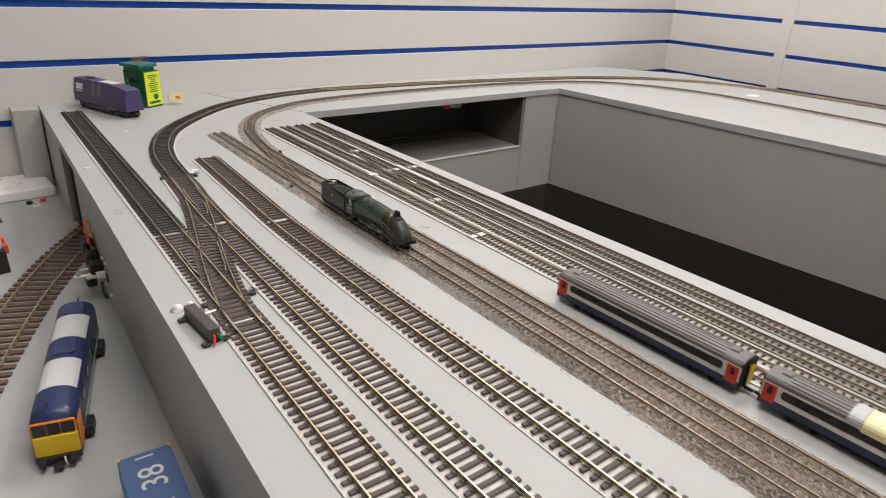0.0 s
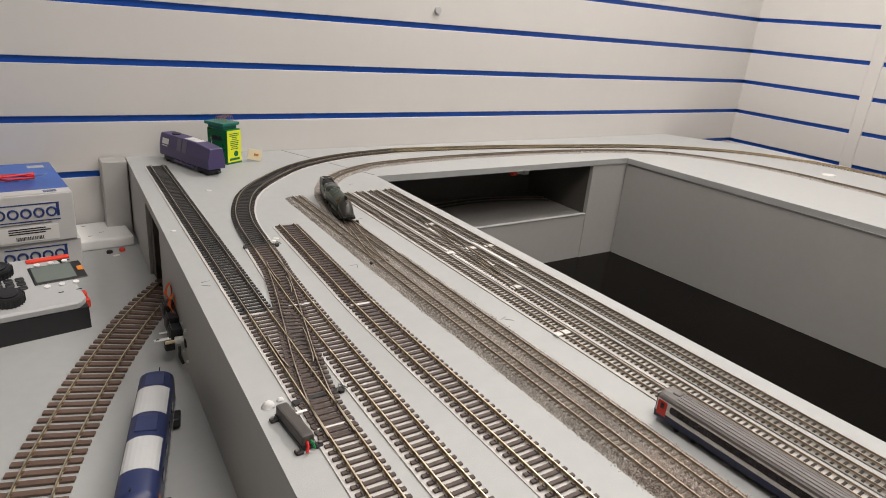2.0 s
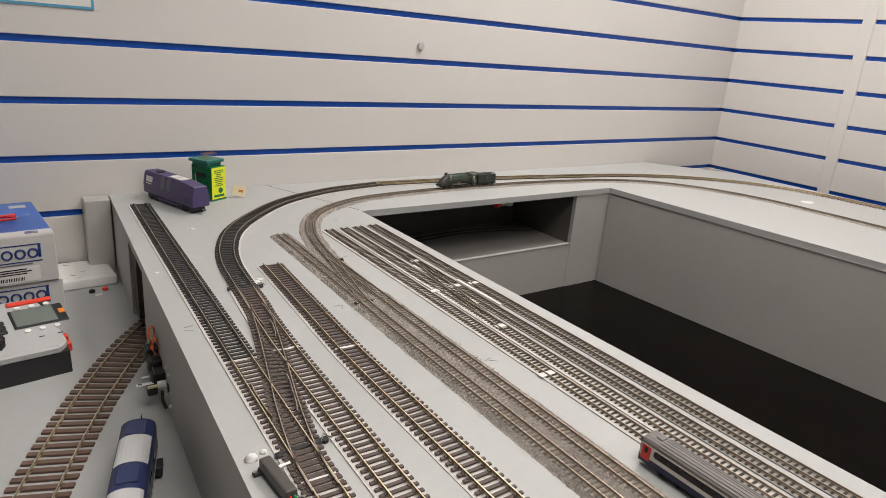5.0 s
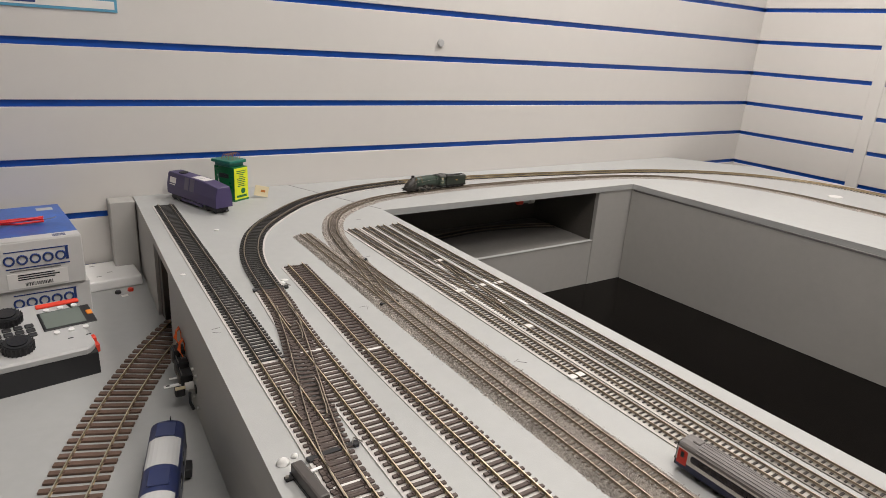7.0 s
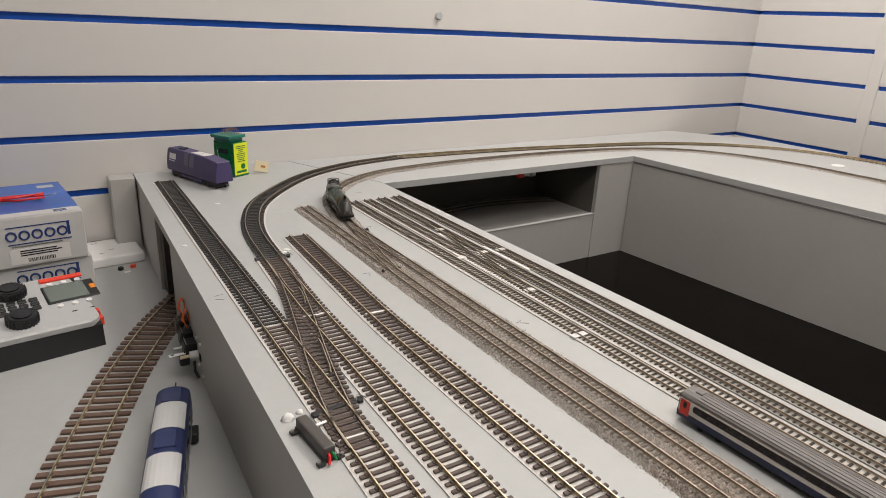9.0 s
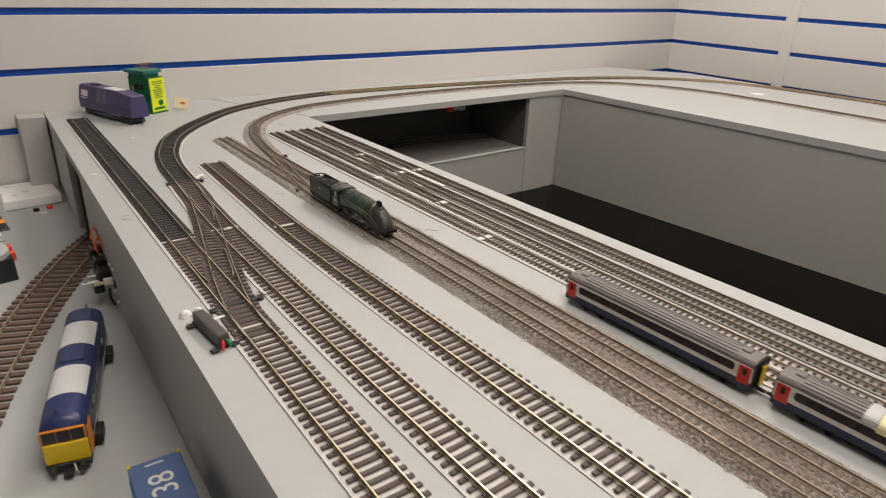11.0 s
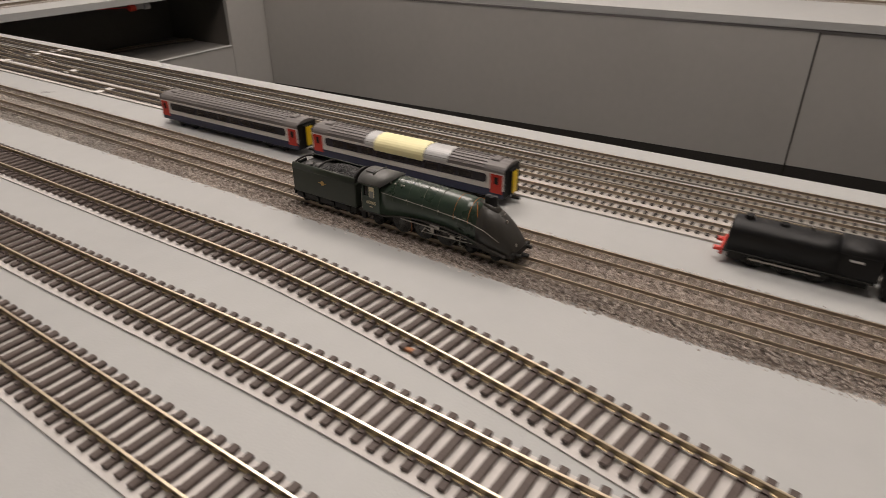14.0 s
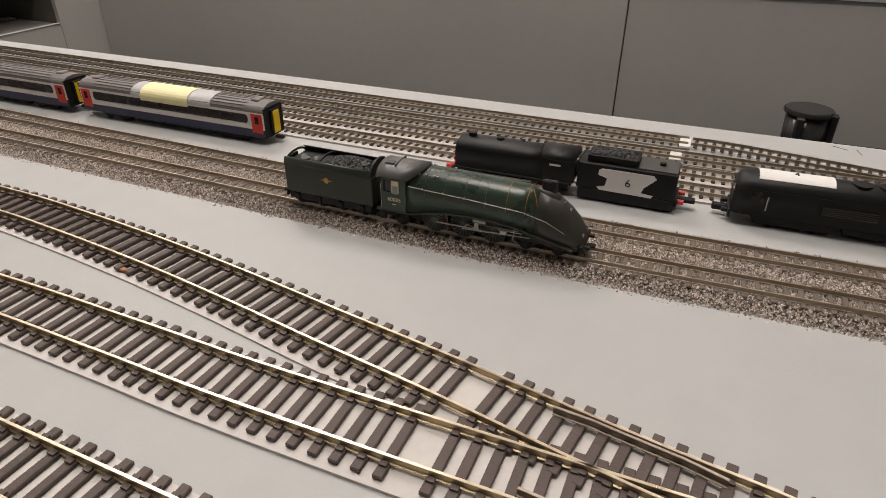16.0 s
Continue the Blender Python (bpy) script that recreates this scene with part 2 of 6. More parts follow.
def cyl(r, depth, m, seg=16, r2=None, bm=None, bevel=0.0):
    own = bmesh.new()
    bmesh.ops.create_cone(own, cap_ends=True, segments=seg, radius1=r, radius2=r if r2 is None else r2, depth=depth)
    if bevel:
        edges = [e for e in own.edges if all(abs(abs(v.co.z) - depth / 2) < 1e-6 for v in e.verts)]
        bmesh.ops.bevel(own, geom=edges, offset=bevel, segments=2, affect="EDGES")
    return merge(bm, own, m)


def prism(outline, z0, z1, bm=None, bevel=0.0):
    """An upright prism over a list of (x, y)."""
    own = bmesh.new()
    lo = [own.verts.new((x, y, z0)) for x, y in outline]
    hi = [own.verts.new((x, y, z1)) for x, y in outline]
    own.faces.new(lo[::-1])
    own.faces.new(hi)
    n = len(outline)
    for k in range(n):
        own.faces.new((lo[k], lo[(k + 1) % n], hi[(k + 1) % n], hi[k]))
    if bevel:
        bmesh.ops.bevel(own, geom=own.edges[:], offset=bevel, segments=1, affect="EDGES")
    return merge(bm, own)


def loft(sections, closed=True, bm=None, cap=True):
    """Skin over rings of equal length, given as lists of (x, y, z)."""
    own = bmesh.new()
    rings = [[own.verts.new(p) for p in ring] for ring in sections]
    n = len(rings[0])
    for a, b in zip(rings, rings[1:]):
        for k in range(n if closed else n - 1):
            own.faces.new((a[k], a[(k + 1) % n], b[(k + 1) % n], b[k]))
    if cap and closed:
        own.faces.new(rings[0][::-1])
        own.faces.new(rings[-1])
    return merge(bm, own)


def tube(points, r, seg=6, bm=None):
    pts = [Vector(p) for p in points]
    rings = []
    for k, p in enumerate(pts):
        d = (pts[min(k + 1, len(pts) - 1)] - pts[max(k - 1, 0)]).normalized()
        side = d.cross(Vector((0.13, 0.31, 1))).normalized()
        up = side.cross(d)
        rings.append([p + r * (math.cos(2 * math.pi * i / seg) * side + math.sin(2 * math.pi * i / seg) * up) for i in range(seg)])
    return loft(rings, bm=bm)


def smooth_path(pts, step=0.004):
    """Catmull-Rom line through (x, y) points, resampled to even steps."""
    P = [np.array(p, float) for p in pts]
    P = [2 * P[0] - P[1]] + P + [2 * P[-1] - P[-2]]
    out = []
    for k in range(1, len(P) - 2):
        for u in np.linspace(0, 1, 40, endpoint=False):
            a, b, c, d = P[k - 1:k + 3]
            out.append(0.5 * (2 * b + (c - a) * u + (2 * a - 5 * b + 4 * c - d) * u * u + (3 * b - a - 3 * c + d) * u ** 3))
    out.append(P[-2])
    out = np.array(out)
    s = np.concatenate([[0], np.cumsum(np.linalg.norm(np.diff(out, axis=0), axis=1))])
    n = max(2, int(round(s[-1] / step)) + 1)
    t = np.linspace(0, s[-1], n)
    return np.stack([np.interp(t, s, out[:, 0]), np.interp(t, s, out[:, 1])], 1)


def along(path, s):
    """Place and heading (radians) at the distance s along a resampled path."""
    seg = np.linalg.norm(np.diff(path, axis=0), axis=1)
    cum = np.concatenate([[0], np.cumsum(seg)])
    x, y = np.interp(s, cum, path[:, 0]), np.interp(s, cum, path[:, 1])
    e = 0.004
    a = [np.interp(np.clip(s + q, 0, cum[-1]), cum, path[:, c]) for q in (-e, e) for c in (0, 1)]
    return x, y, math.atan2(a[3] - a[1], a[2] - a[0]), cum[-1]


def normals(path):
    d = np.gradient(path, axis=0)
    d /= np.linalg.norm(d, axis=1)[:, None]
    return np.stack([-d[:, 1], d[:, 0]], 1)


def strip(path, left, right, z0, z1, bm=None):
    """A flat strip along a path, between two offsets, as a solid."""
    nrm = normals(path)
    rings = []
    for p, n in zip(path, nrm):
        a, b = p + n * left, p + n * right
        rings.append([(a[0], a[1], z0), (b[0], b[1], z0), (b[0], b[1], z1), (a[0], a[1], z1)])
    return loft(rings, bm=bm)


def rail_mesh(path, off, z0, h, w, bm=None):
    """One rail with foot, web and head along a path."""
    nrm = normals(path)
    prof = [(-0.8, 0), (0.8, 0), (0.8, 0.10), (0.28, 0.18), (0.28, 0.62), (0.52, 0.72), (0.52, 0.95), (0.44, 1), (-0.44, 1), (-0.52, 0.95), (-0.52, 0.72), (-0.28, 0.62), (-0.28, 0.18), (-0.8, 0.10)]
    rings = []
    for p, n in zip(path, nrm):
        rings.append([(*(p + n * (off + q * w)), z0 + r * h) for q, r in prof])
    out = loft(rings, bm=bm)
    for k, f in enumerate(out.faces):
        f.material_index = 0 if len(f.verts) == 4 and k % len(prof) in (6, 7, 8) else 1
    return out


GAUGES = {
    "OO": dict(gauge=0.0185, length=0.0308, width=0.0033, height=0.0016, pitch=0.0072, rail_h=0.0030, rail_w=0.0010, chair=True),
    "N": dict(gauge=0.0103, length=0.0174, width=0.0022, height=0.0008, pitch=0.0053, rail_h=0.00215, rail_w=0.00066, chair=False),
    "wide": dict(gauge=0.0328, length=0.058, width=0.0064, height=0.0026, pitch=0.0129, rail_h=0.0034, rail_w=0.0013, chair=True),
}


def sleeper_mesh(g, material, extra=0.0):
    L = g["length"] / 2 + extra
    bm = box(-g["width"] / 2, g["width"] / 2, -L, L, 0, g["height"], 0.0003)
    if g["chair"]:
        for s in (-1, 1):
            for q in (-1, 1):
                c = s * g["gauge"] / 2 + q * 0.0016
                box(-0.0012, 0.0012, c - 0.0009, c + 0.0009, g["height"] - 0.0002, g["height"] + 0.0008, bm=bm)
    return mesh_of("sleeper", bm, material)


def lay_track(label, pts, kind, z, sleeper_mat, rail_mat=None, group="tracks on the upper deck", joined=False, underlay=None, gaps=(), lift=0.0, ends=True, s_from=0.0, s_to=None, sink=0.0):
    g = GAUGES[kind]
    path = smooth_path(pts)
    total = along(path, 0)[3]
    root = thing("railway_track", label, "track", group=group)
    root.matrix_basis = pose(float(path[len(path) // 2][0]), float(path[len(path) // 2][1]), z)
    inv = root.matrix_basis.inverted()
    z_rail = z + g["height"] * 0.75
    for s in (-1, 1):
        bm = rail_mesh(path, s * g["gauge"] / 2, z_rail, g["rail_h"], g["rail_w"])
        bmesh.ops.transform(bm, matrix=inv, verts=bm.verts)
        part("rail", bm, [rail_mat or M_RAIL, M_RAIL_SIDE_DULL if rail_mat is M_RAIL_DULL else M_RAIL_SIDE_TAN if rail_mat is M_RAIL_TAN else M_RAIL_SIDE], root)
    if underlay:
        bm = strip(path, underlay[0], underlay[1], DECK, z - 0.0001 - sink)
        bmesh.ops.transform(bm, matrix=inv, verts=bm.verts)
        part("underlay", bm, underlay[2], root, "thin white foam underlay strip" if underlay[2] is M_FOAM else "thin grey underlay strip")
    me = sleeper_mesh(g, sleeper_mat)
    n = int(total / g["pitch"])
    rng = random.Random(len(label) + int(pts[0][0] * 1000))
    join = bmesh.new() if joined else None
    for k in range(n + 1):
        s = (k + 0.5) * g["pitch"]
        if s > total or s < s_from or (s_to is not None and s > s_to):
            continue
        x, y, a, _ = along(path, s)
        if any(abs(s - q) < w for q, w in gaps):
            continue
        m = pose(x, y, z + lift, 0, 0, math.degrees(a) + rng.uniform(-0.8, 0.8))
        if joined:
            own = bmesh.new()
            L, W = g["length"] / 2, g["width"] / 2
            bmesh.ops.create_cube(own, size=1.0)
            bmesh.ops.scale(own, vec=(2 * W, 2 * L, g["height"]), verts=own.verts)
            bmesh.ops.translate(own, vec=(0, 0, g["height"] / 2), verts=own.verts)
            bmesh.ops.transform(own, matrix=inv @ m, verts=own.verts)
            JOIN.setdefault(root.name, []).append(own)
        else:
            ob = new("sleeper", me)
            ob.parent = root
            ob.matrix_basis = inv @ m
    if joined:
        verts, faces = [], []
        for own in JOIN.pop(root.name):
            own.verts.index_update()
            base = len(verts)
            verts += [tuple(v.co) for v in own.verts]
            faces += [[base + v.index for v in f.verts] for f in own.faces]
            own.free()
        data = bpy.data.meshes.new("sleeper_run")
        data.from_pydata(verts, [], faces)
        data.materials.append(sleeper_mat)
        ob = new("sleeper_run", data)
        ob.parent = root
        tagged(ob, kind="stuff")
    return path


JOIN = {}


# ---------------------------------------------------------------- the room
def left_edge(y):
    return -0.088 + 0.048 * y


WALL_Y, WALL_X = 1.2, 1.775
GROOVE_1, GROOVE_STEP, GROOVE_H = 1.0655, 0.0930, 0.0112


def slat_wall(name, length, at, breaks=()):
    """A slatted display wall along local x, its face at y = 0 looking to -y."""
    root = thing(name, "white slatted display wall with blue grooves", "wall", at, kind="structure")
    part("backing", box(0, length, 0.0075, 0.03, 0.3, 2.45), M_BLUE, root, "blue groove inserts behind the slats")
    spans, x = [], 0.0
    for b0, b1 in breaks:
        spans.append((x, b0))
        x = b1
    spans.append((x, length))
    k0 = -8
    for x0, x1 in spans:
        w = x1 - x0
        bm = box(0, w, 0, 0.0074, 0, GROOVE_STEP - GROOVE_H, 0.0008)
        me = mesh_of("slat", bm, M_SLAT)
        for k in range(k0, 15):
            ob = new("slat", me)
            ob.parent = root
            ob.matrix_basis = pose(x0, 0, GROOVE_1 + GROOVE_H / 2 + k * GROOVE_STEP)
    for b0, b1 in breaks:
        part("joint_strip", box(b0, b1, -0.001, 0.0074, 0.3, 2.45, 0.0008), M_SLAT, root)
    return root


slat_wall("wall_back", 4.1, pose(-2.3, WALL_Y, 0))
slat_wall("wall_right", 3.9, pose(WALL_X, WALL_Y, 0, 0, 0, -90), breaks=((0.352, 0.384), (1.55, 1.582)))
solid("wall_left", box(-2.42, -2.3, -2.7, 1.32, 0, 2.45), M_PLASTER, "plain white plaster wall", "wall", kind="structure")
solid("wall_front", box(-2.3, 1.9, -2.82, -2.7, 0, 2.45), M_PLASTER, "plain white plaster wall", "wall", kind="structure")
solid("ceiling", box(-2.42, 1.9, -2.82, 1.32, 2.45, 2.55), M_PLASTER, "plain white ceiling", "ceiling", kind="structure")
solid("floor", box(-2.42, 1.9, -2.82, 1.32, -0.1, 0), M_CARPET, "dark grey carpet floor", "floor", kind="structure")
for lx, ly, watts in LAMP_PANELS:
    lt = thing("ceiling_light", "white square ceiling light panel with a frosted diffuser", "ceiling light", pose(lx, ly, CEILING_Z), "ceiling lights")
    part("housing", box(-0.31, 0.31, -0.31, 0.31, -0.05, 0.0, 0.005), M_WHITE, lt)
    part("diffuser", box(-0.29, 0.29, -0.29, 0.29, -0.066, -0.051, 0.004), M_GLOW, lt, "glowing frosted diffuser")

# ---------------------------------------------------------------- the layout's boards
Y_NEAR = -1.05
HOLE_X, HOLE_Y = 0.338, 0.968
RIGHT_IN = [(1.0, HOLE_Y), (1.026, 0.45), (1.05, -0.19), (1.07, -0.95)]
deck = [(left_edge(Y_NEAR), Y_NEAR), (HOLE_X, Y_NEAR), (HOLE_X, HOLE_Y), RIGHT_IN[0], RIGHT_IN[1], RIGHT_IN[2], RIGHT_IN[3], (1.07, Y_NEAR), (1.575, Y_NEAR), (1.575, 1.0), (1.42, 1.1985), (left_edge(1.1985), 1.1985)]
deck_board = prism(deck, DECK - 0.012, DECK)
deck_board.faces.ensure_lookup_table()
deck_board.faces[-1].material_index = 1      # the painted edge flush with the fascia
solid("deck", deck_board, [M_DECK, M_FASCIA], "light grey painted plywood deck with an open well", "model railway board", kind="structure")

solid("bench_base", box(-1.1, 1.57, Y_NEAR, 1.195, 0, PIT - 0.004), M_DARK_BOARD, "dark boxed bench under the railway boards", "bench", kind="structure")
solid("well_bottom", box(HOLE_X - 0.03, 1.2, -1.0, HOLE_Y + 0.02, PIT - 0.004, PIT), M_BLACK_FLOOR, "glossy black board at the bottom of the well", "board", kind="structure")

# lower board on the left and behind the well
low = [(-1.1, Y_NEAR), (HOLE_X - 0.02, Y_NEAR), (HOLE_X - 0.02, HOLE_Y + 0.012), (0.893, HOLE_Y + 0.012), (0.893, 1.195), (-1.1, 1.195)]
solid("lower_board", prism(low, LOW - 0.015, LOW), M_DECK, "light grey painted lower board", "model railway board", kind="structure")
solid("lower_board_riser", box(0.36, 0.893, HOLE_Y + 0.004, HOLE_Y + 0.012, PIT, LOW - 0.0005), M_FASCIA, "grey painted riser panel below the tunnel mouth", "panel", kind="structure")


# thin sheet added over the lower board to darken it where light is blocked
solid("tunnel_floor", prism([(0.114, 0.55), (0.305, 0.55), (0.305, HOLE_Y + 0.013), (0.891, HOLE_Y + 0.013), (0.891, 1.176), (0.114, 1.176)], LOW + 0.0002, LOW + 0.0006), M_TUNNEL_SHADE, "thin dark grey sheet that shades the lower board inside the tunnel", "board", kind="structure")
solid("riser_edge", box(0.36, 0.893, HOLE_Y + 0.0025, HOLE_Y + 0.0115, LOW + 0.0003, LOW + 0.0016, 0.0004), M_DECK, "pale worn edge along the lower board's front", "edge strip", kind="structure")


def fascia(y0, y1, name="left_fascia"):
    out = [(left_edge(y0) + 0.0006, y0), (left_edge(y0) + 0.0126, y0), (left_edge(y1) + 0.0126, y1), (left_edge(y1) + 0.0006, y1)]
    return solid(name, prism(out, LOW, DECK - 0.0123), M_FASCIA, "grey painted fascia panel under the deck edge", "panel", kind="structure")


fascia(Y_NEAR, 0.838)
fascia(0.968, 1.195, "left_fascia_end")
solid("tunnel_jamb", box(left_edge(0.95) + 0.006, left_edge(0.95) + 0.042, 0.945, 0.967, LOW, DECK - 0.0125), M_DARK_BOARD, "thick dark jamb of the tunnel mouth", "panel", kind="structure")
# added board; the tunnel's shade is put into its dark colour
solid("tunnel_lining", box(0.10, 0.112, 0.3, 1.19, LOW, DECK - 0.013), M_DARK_BOARD, "board inside the tunnel with shade put into its dark colour", "panel", kind="structure")
solid("well_side_near", box(HOLE_X - 0.012, HOLE_X - 0.002, -1.0, HOLE_Y - 0.002, PIT, DECK - 0.0125), M_FASCIA, "grey painted side panel of the well", "panel", kind="structure")
solid("well_back_pier", box(0.893, 1.012, HOLE_Y + 0.002, HOLE_Y + 0.012, PIT, DECK - 0.0125), M_FASCIA, "grey painted pier panel beside the tunnel mouth", "panel", kind="structure")
# back and side boards added to close the tunnel, shade in their colour
solid("tunnel_back", box(0.112, 1.1, 1.178, 1.19, LOW, DECK - 0.013), M_DARK_BOARD, "board at the back of the tunnel with shade put into its dark colour", "panel", kind="structure")
solid("tunnel_side", box(0.893, 0.903, HOLE_Y + 0.013, 1.178, LOW - 0.01, DECK - 0.013), M_DARK_BOARD, "board at the side of the tunnel with shade put into its dark colour", "panel", kind="structure")
for k, ((xa, ya), (xb, yb)) in enumerate(((RIGHT_IN[0], (1.05, -0.186)), ((1.0515, -0.1885), RIGHT_IN[3]))):
    out = [(xa + 0.002, ya), (xb + 0.002, yb), (xb + 0.012, yb), (xa + 0.012, ya)]
    solid("well_side_right", prism(out, PIT + 0.0002, DECK - 0.0125), M_FASCIA, "tall grey painted side panel of the well", "panel", kind="structure")
# solid dark strip along the panel tops, drawn in place of a gap
solid("deck_edge_strip", prism([(1.0015, HOLE_Y - 0.004), (1.0515, -0.19), (1.0715, -0.95), (1.0735, -0.95), (1.0535, -0.19), (1.0035, HOLE_Y - 0.004)], DECK - 0.0165, DECK - 0.0127), M_PENCIL, "thin dark strip in place of a gap under the deck edge", "gap", kind="structure")
solid("corner_post", box(-0.073, -0.034, 1.160, 1.195, LOW, 1.0015, 0.0015), M_FASCIA, "grey painted square post in the corner", "post", kind="structure")

# unseen dark strip, added so no light shows through the panel seam
solid("panel_seam_backing", box(1.064, 1.07, -0.22, -0.16, PIT, DECK - 0.0125), M_DARK_BOARD, "added dark strip that blocks light behind the panel seam", "batten", kind="structure")

# ---------------------------------------------------------------- tracks
UP = DECK + 0.0013
# OO tracks
T1 = [(-0.039 + 0.038 * y, y) for y in (1.115, 0.95, 0.8, 0.65, 0.5302, 0.53, 0.2, -0.1, -0.4, -0.7, -1.0)]
lay_track("long straight siding with black sleepers and dull rails", T1[:5], "OO", UP, M_SLEEPER_DARK, M_RAIL_DULL, underlay=(0.0148, -0.0178, M_FOAM))
lay_track("straight siding with brown sleepers and brassy rails", T1[5:], "OO", UP, M_SLEEPER, underlay=(0.0148, -0.0178, M_FOAM))
T2 = [(0.040, 0.705), (0.030, 0.60), (0.0235, 0.5), (0.0165, 0.3), (0.0125, 0.1), (0.0122, -0.06), (0.0095, -0.14), (0.007, -0.19), (0.0057, -0.25), (0.005, -0.30), (0.003, -0.4), (-0.004, -0.6), (-0.02, -1.0)]
lay_track("straight siding with brown sleepers and brassy rails", T2, "OO", UP, M_SLEEPER, underlay=(0.0148, -0.0178, M_FOAM), gaps=((0.967, 0.005),))
T3 = [(0.095, 0.762), (0.085, 0.6), (0.078, 0.47), (0.0752, 0.22), (0.0735, 0.1), (0.0718, 0.0), (0.0672, -0.055), (0.0602, -0.11), (0.0520, -0.16), (0.0425, -0.21), (0.0345, -0.255), (0.0285, -0.285), (0.0225, -0.315), (0.0165, -0.35), (0.010, -0.4), (-0.001, -0.58)]
lay_track("straight siding with brown sleepers and brassy rails", T3, "OO", UP, M_SLEEPER, lift=0.00015, sink=0.0003, underlay=(0.0148, -0.0178, M_FOAM), gaps=((1.034, 0.005),))
XO = [(0.040, 0.705), (0.0345, 0.64), (0.022, 0.575), (0.004, 0.50), (-0.013, 0.43), (-0.0245, 0.37), (-0.0275, 0.33)]
lay_track("curved turnout road with brown sleepers", XO, "OO", UP, M_SLEEPER, M_RAIL_DULL, lift=0.0003)
CURVE = [(0.040, 0.705), (0.049, 0.785), (0.067, 0.855), (0.099, 0.925), (0.155, 0.995), (0.235, 1.066), (0.345, 1.117), (0.472, 1.142), (0.684, 1.130), (0.921, 1.100), (1.181, 1.050), (1.385, 0.95), (1.505, 0.80), (1.54, 0.6), (1.545, 0.2), (1.545, -1.0)]
lay_track("long curved main line round the back of the layout", CURVE[:8], "OO", UP, M_SLEEPER_DARK, M_RAIL_DULL, underlay=(0.0148, -0.0178, M_FOAM))
lay_track("far stretch of main line along the wall", CURVE[7:], "OO", UP, M_SLEEPER_DARK, M_RAIL, joined=True, underlay=(0.0148, -0.0178, M_FOAM))
# N tracks on ballast
NZ = DECK + 0.0034
NEAR = [(0.140, -1.0), (0.134, -0.5), (0.130, -0.3), (0.131, -0.15), (0.135, 0.0), (0.139, 0.15), (0.142, 0.3), (0.144, 0.5), (0.146, 0.58)]
LINK = [(0.146, 0.58), (0.151, 0.625), (0.160, 0.67), (0.170, 0.72), (0.176, 0.755)]
LOOP = [(0.176, 0.755), (0.184, 0.806), (0.200, 0.873), (0.231, 0.940), (0.271, 0.985), (0.338, 1.027), (0.41, 1.048), (0.552, 1.062), (0.704, 1.063), (0.867, 1.055), (1.033, 1.030), (1.165, 0.975), (1.255, 0.872), (1.297, 0.752), (1.307, 0.631), (1.31, 0.4), (1.31, -1.0)]
STUB = [(0.146, 0.58), (0.1485, 0.68), (0.151, 0.78), (0.153, 0.878)]
FAR = [(0.168, -1.0), (0.161, -0.5), (0.157, -0.3), (0.158, -0.15), (0.162, 0.0), (0.166, 0.15), (0.169, 0.3), (0.1715, 0.5), (0.1745, 0.66), (0.176, 0.755)]
LOCO_ROAD = NEAR + LINK[1:] + LOOP[1:]
for name, pts, joined in (("ballasted main line nearer the sidings", NEAR, False), ("ballasted main line beside the goods yard", FAR, False), ("short ballasted stub siding", STUB, False), ("turnout link between the main lines", LINK, False)):
    lay_track(name, pts, "N", NZ, M_SLEEPER_N, M_RAIL_TAN, group="small gauge tracks", joined=joined)
lay_track("tight curved small gauge loop in pale ballast", LOOP, "N", DECK + 0.0022, M_SLEEPER_N, M_RAIL_DULL, group="small gauge tracks", joined=True)


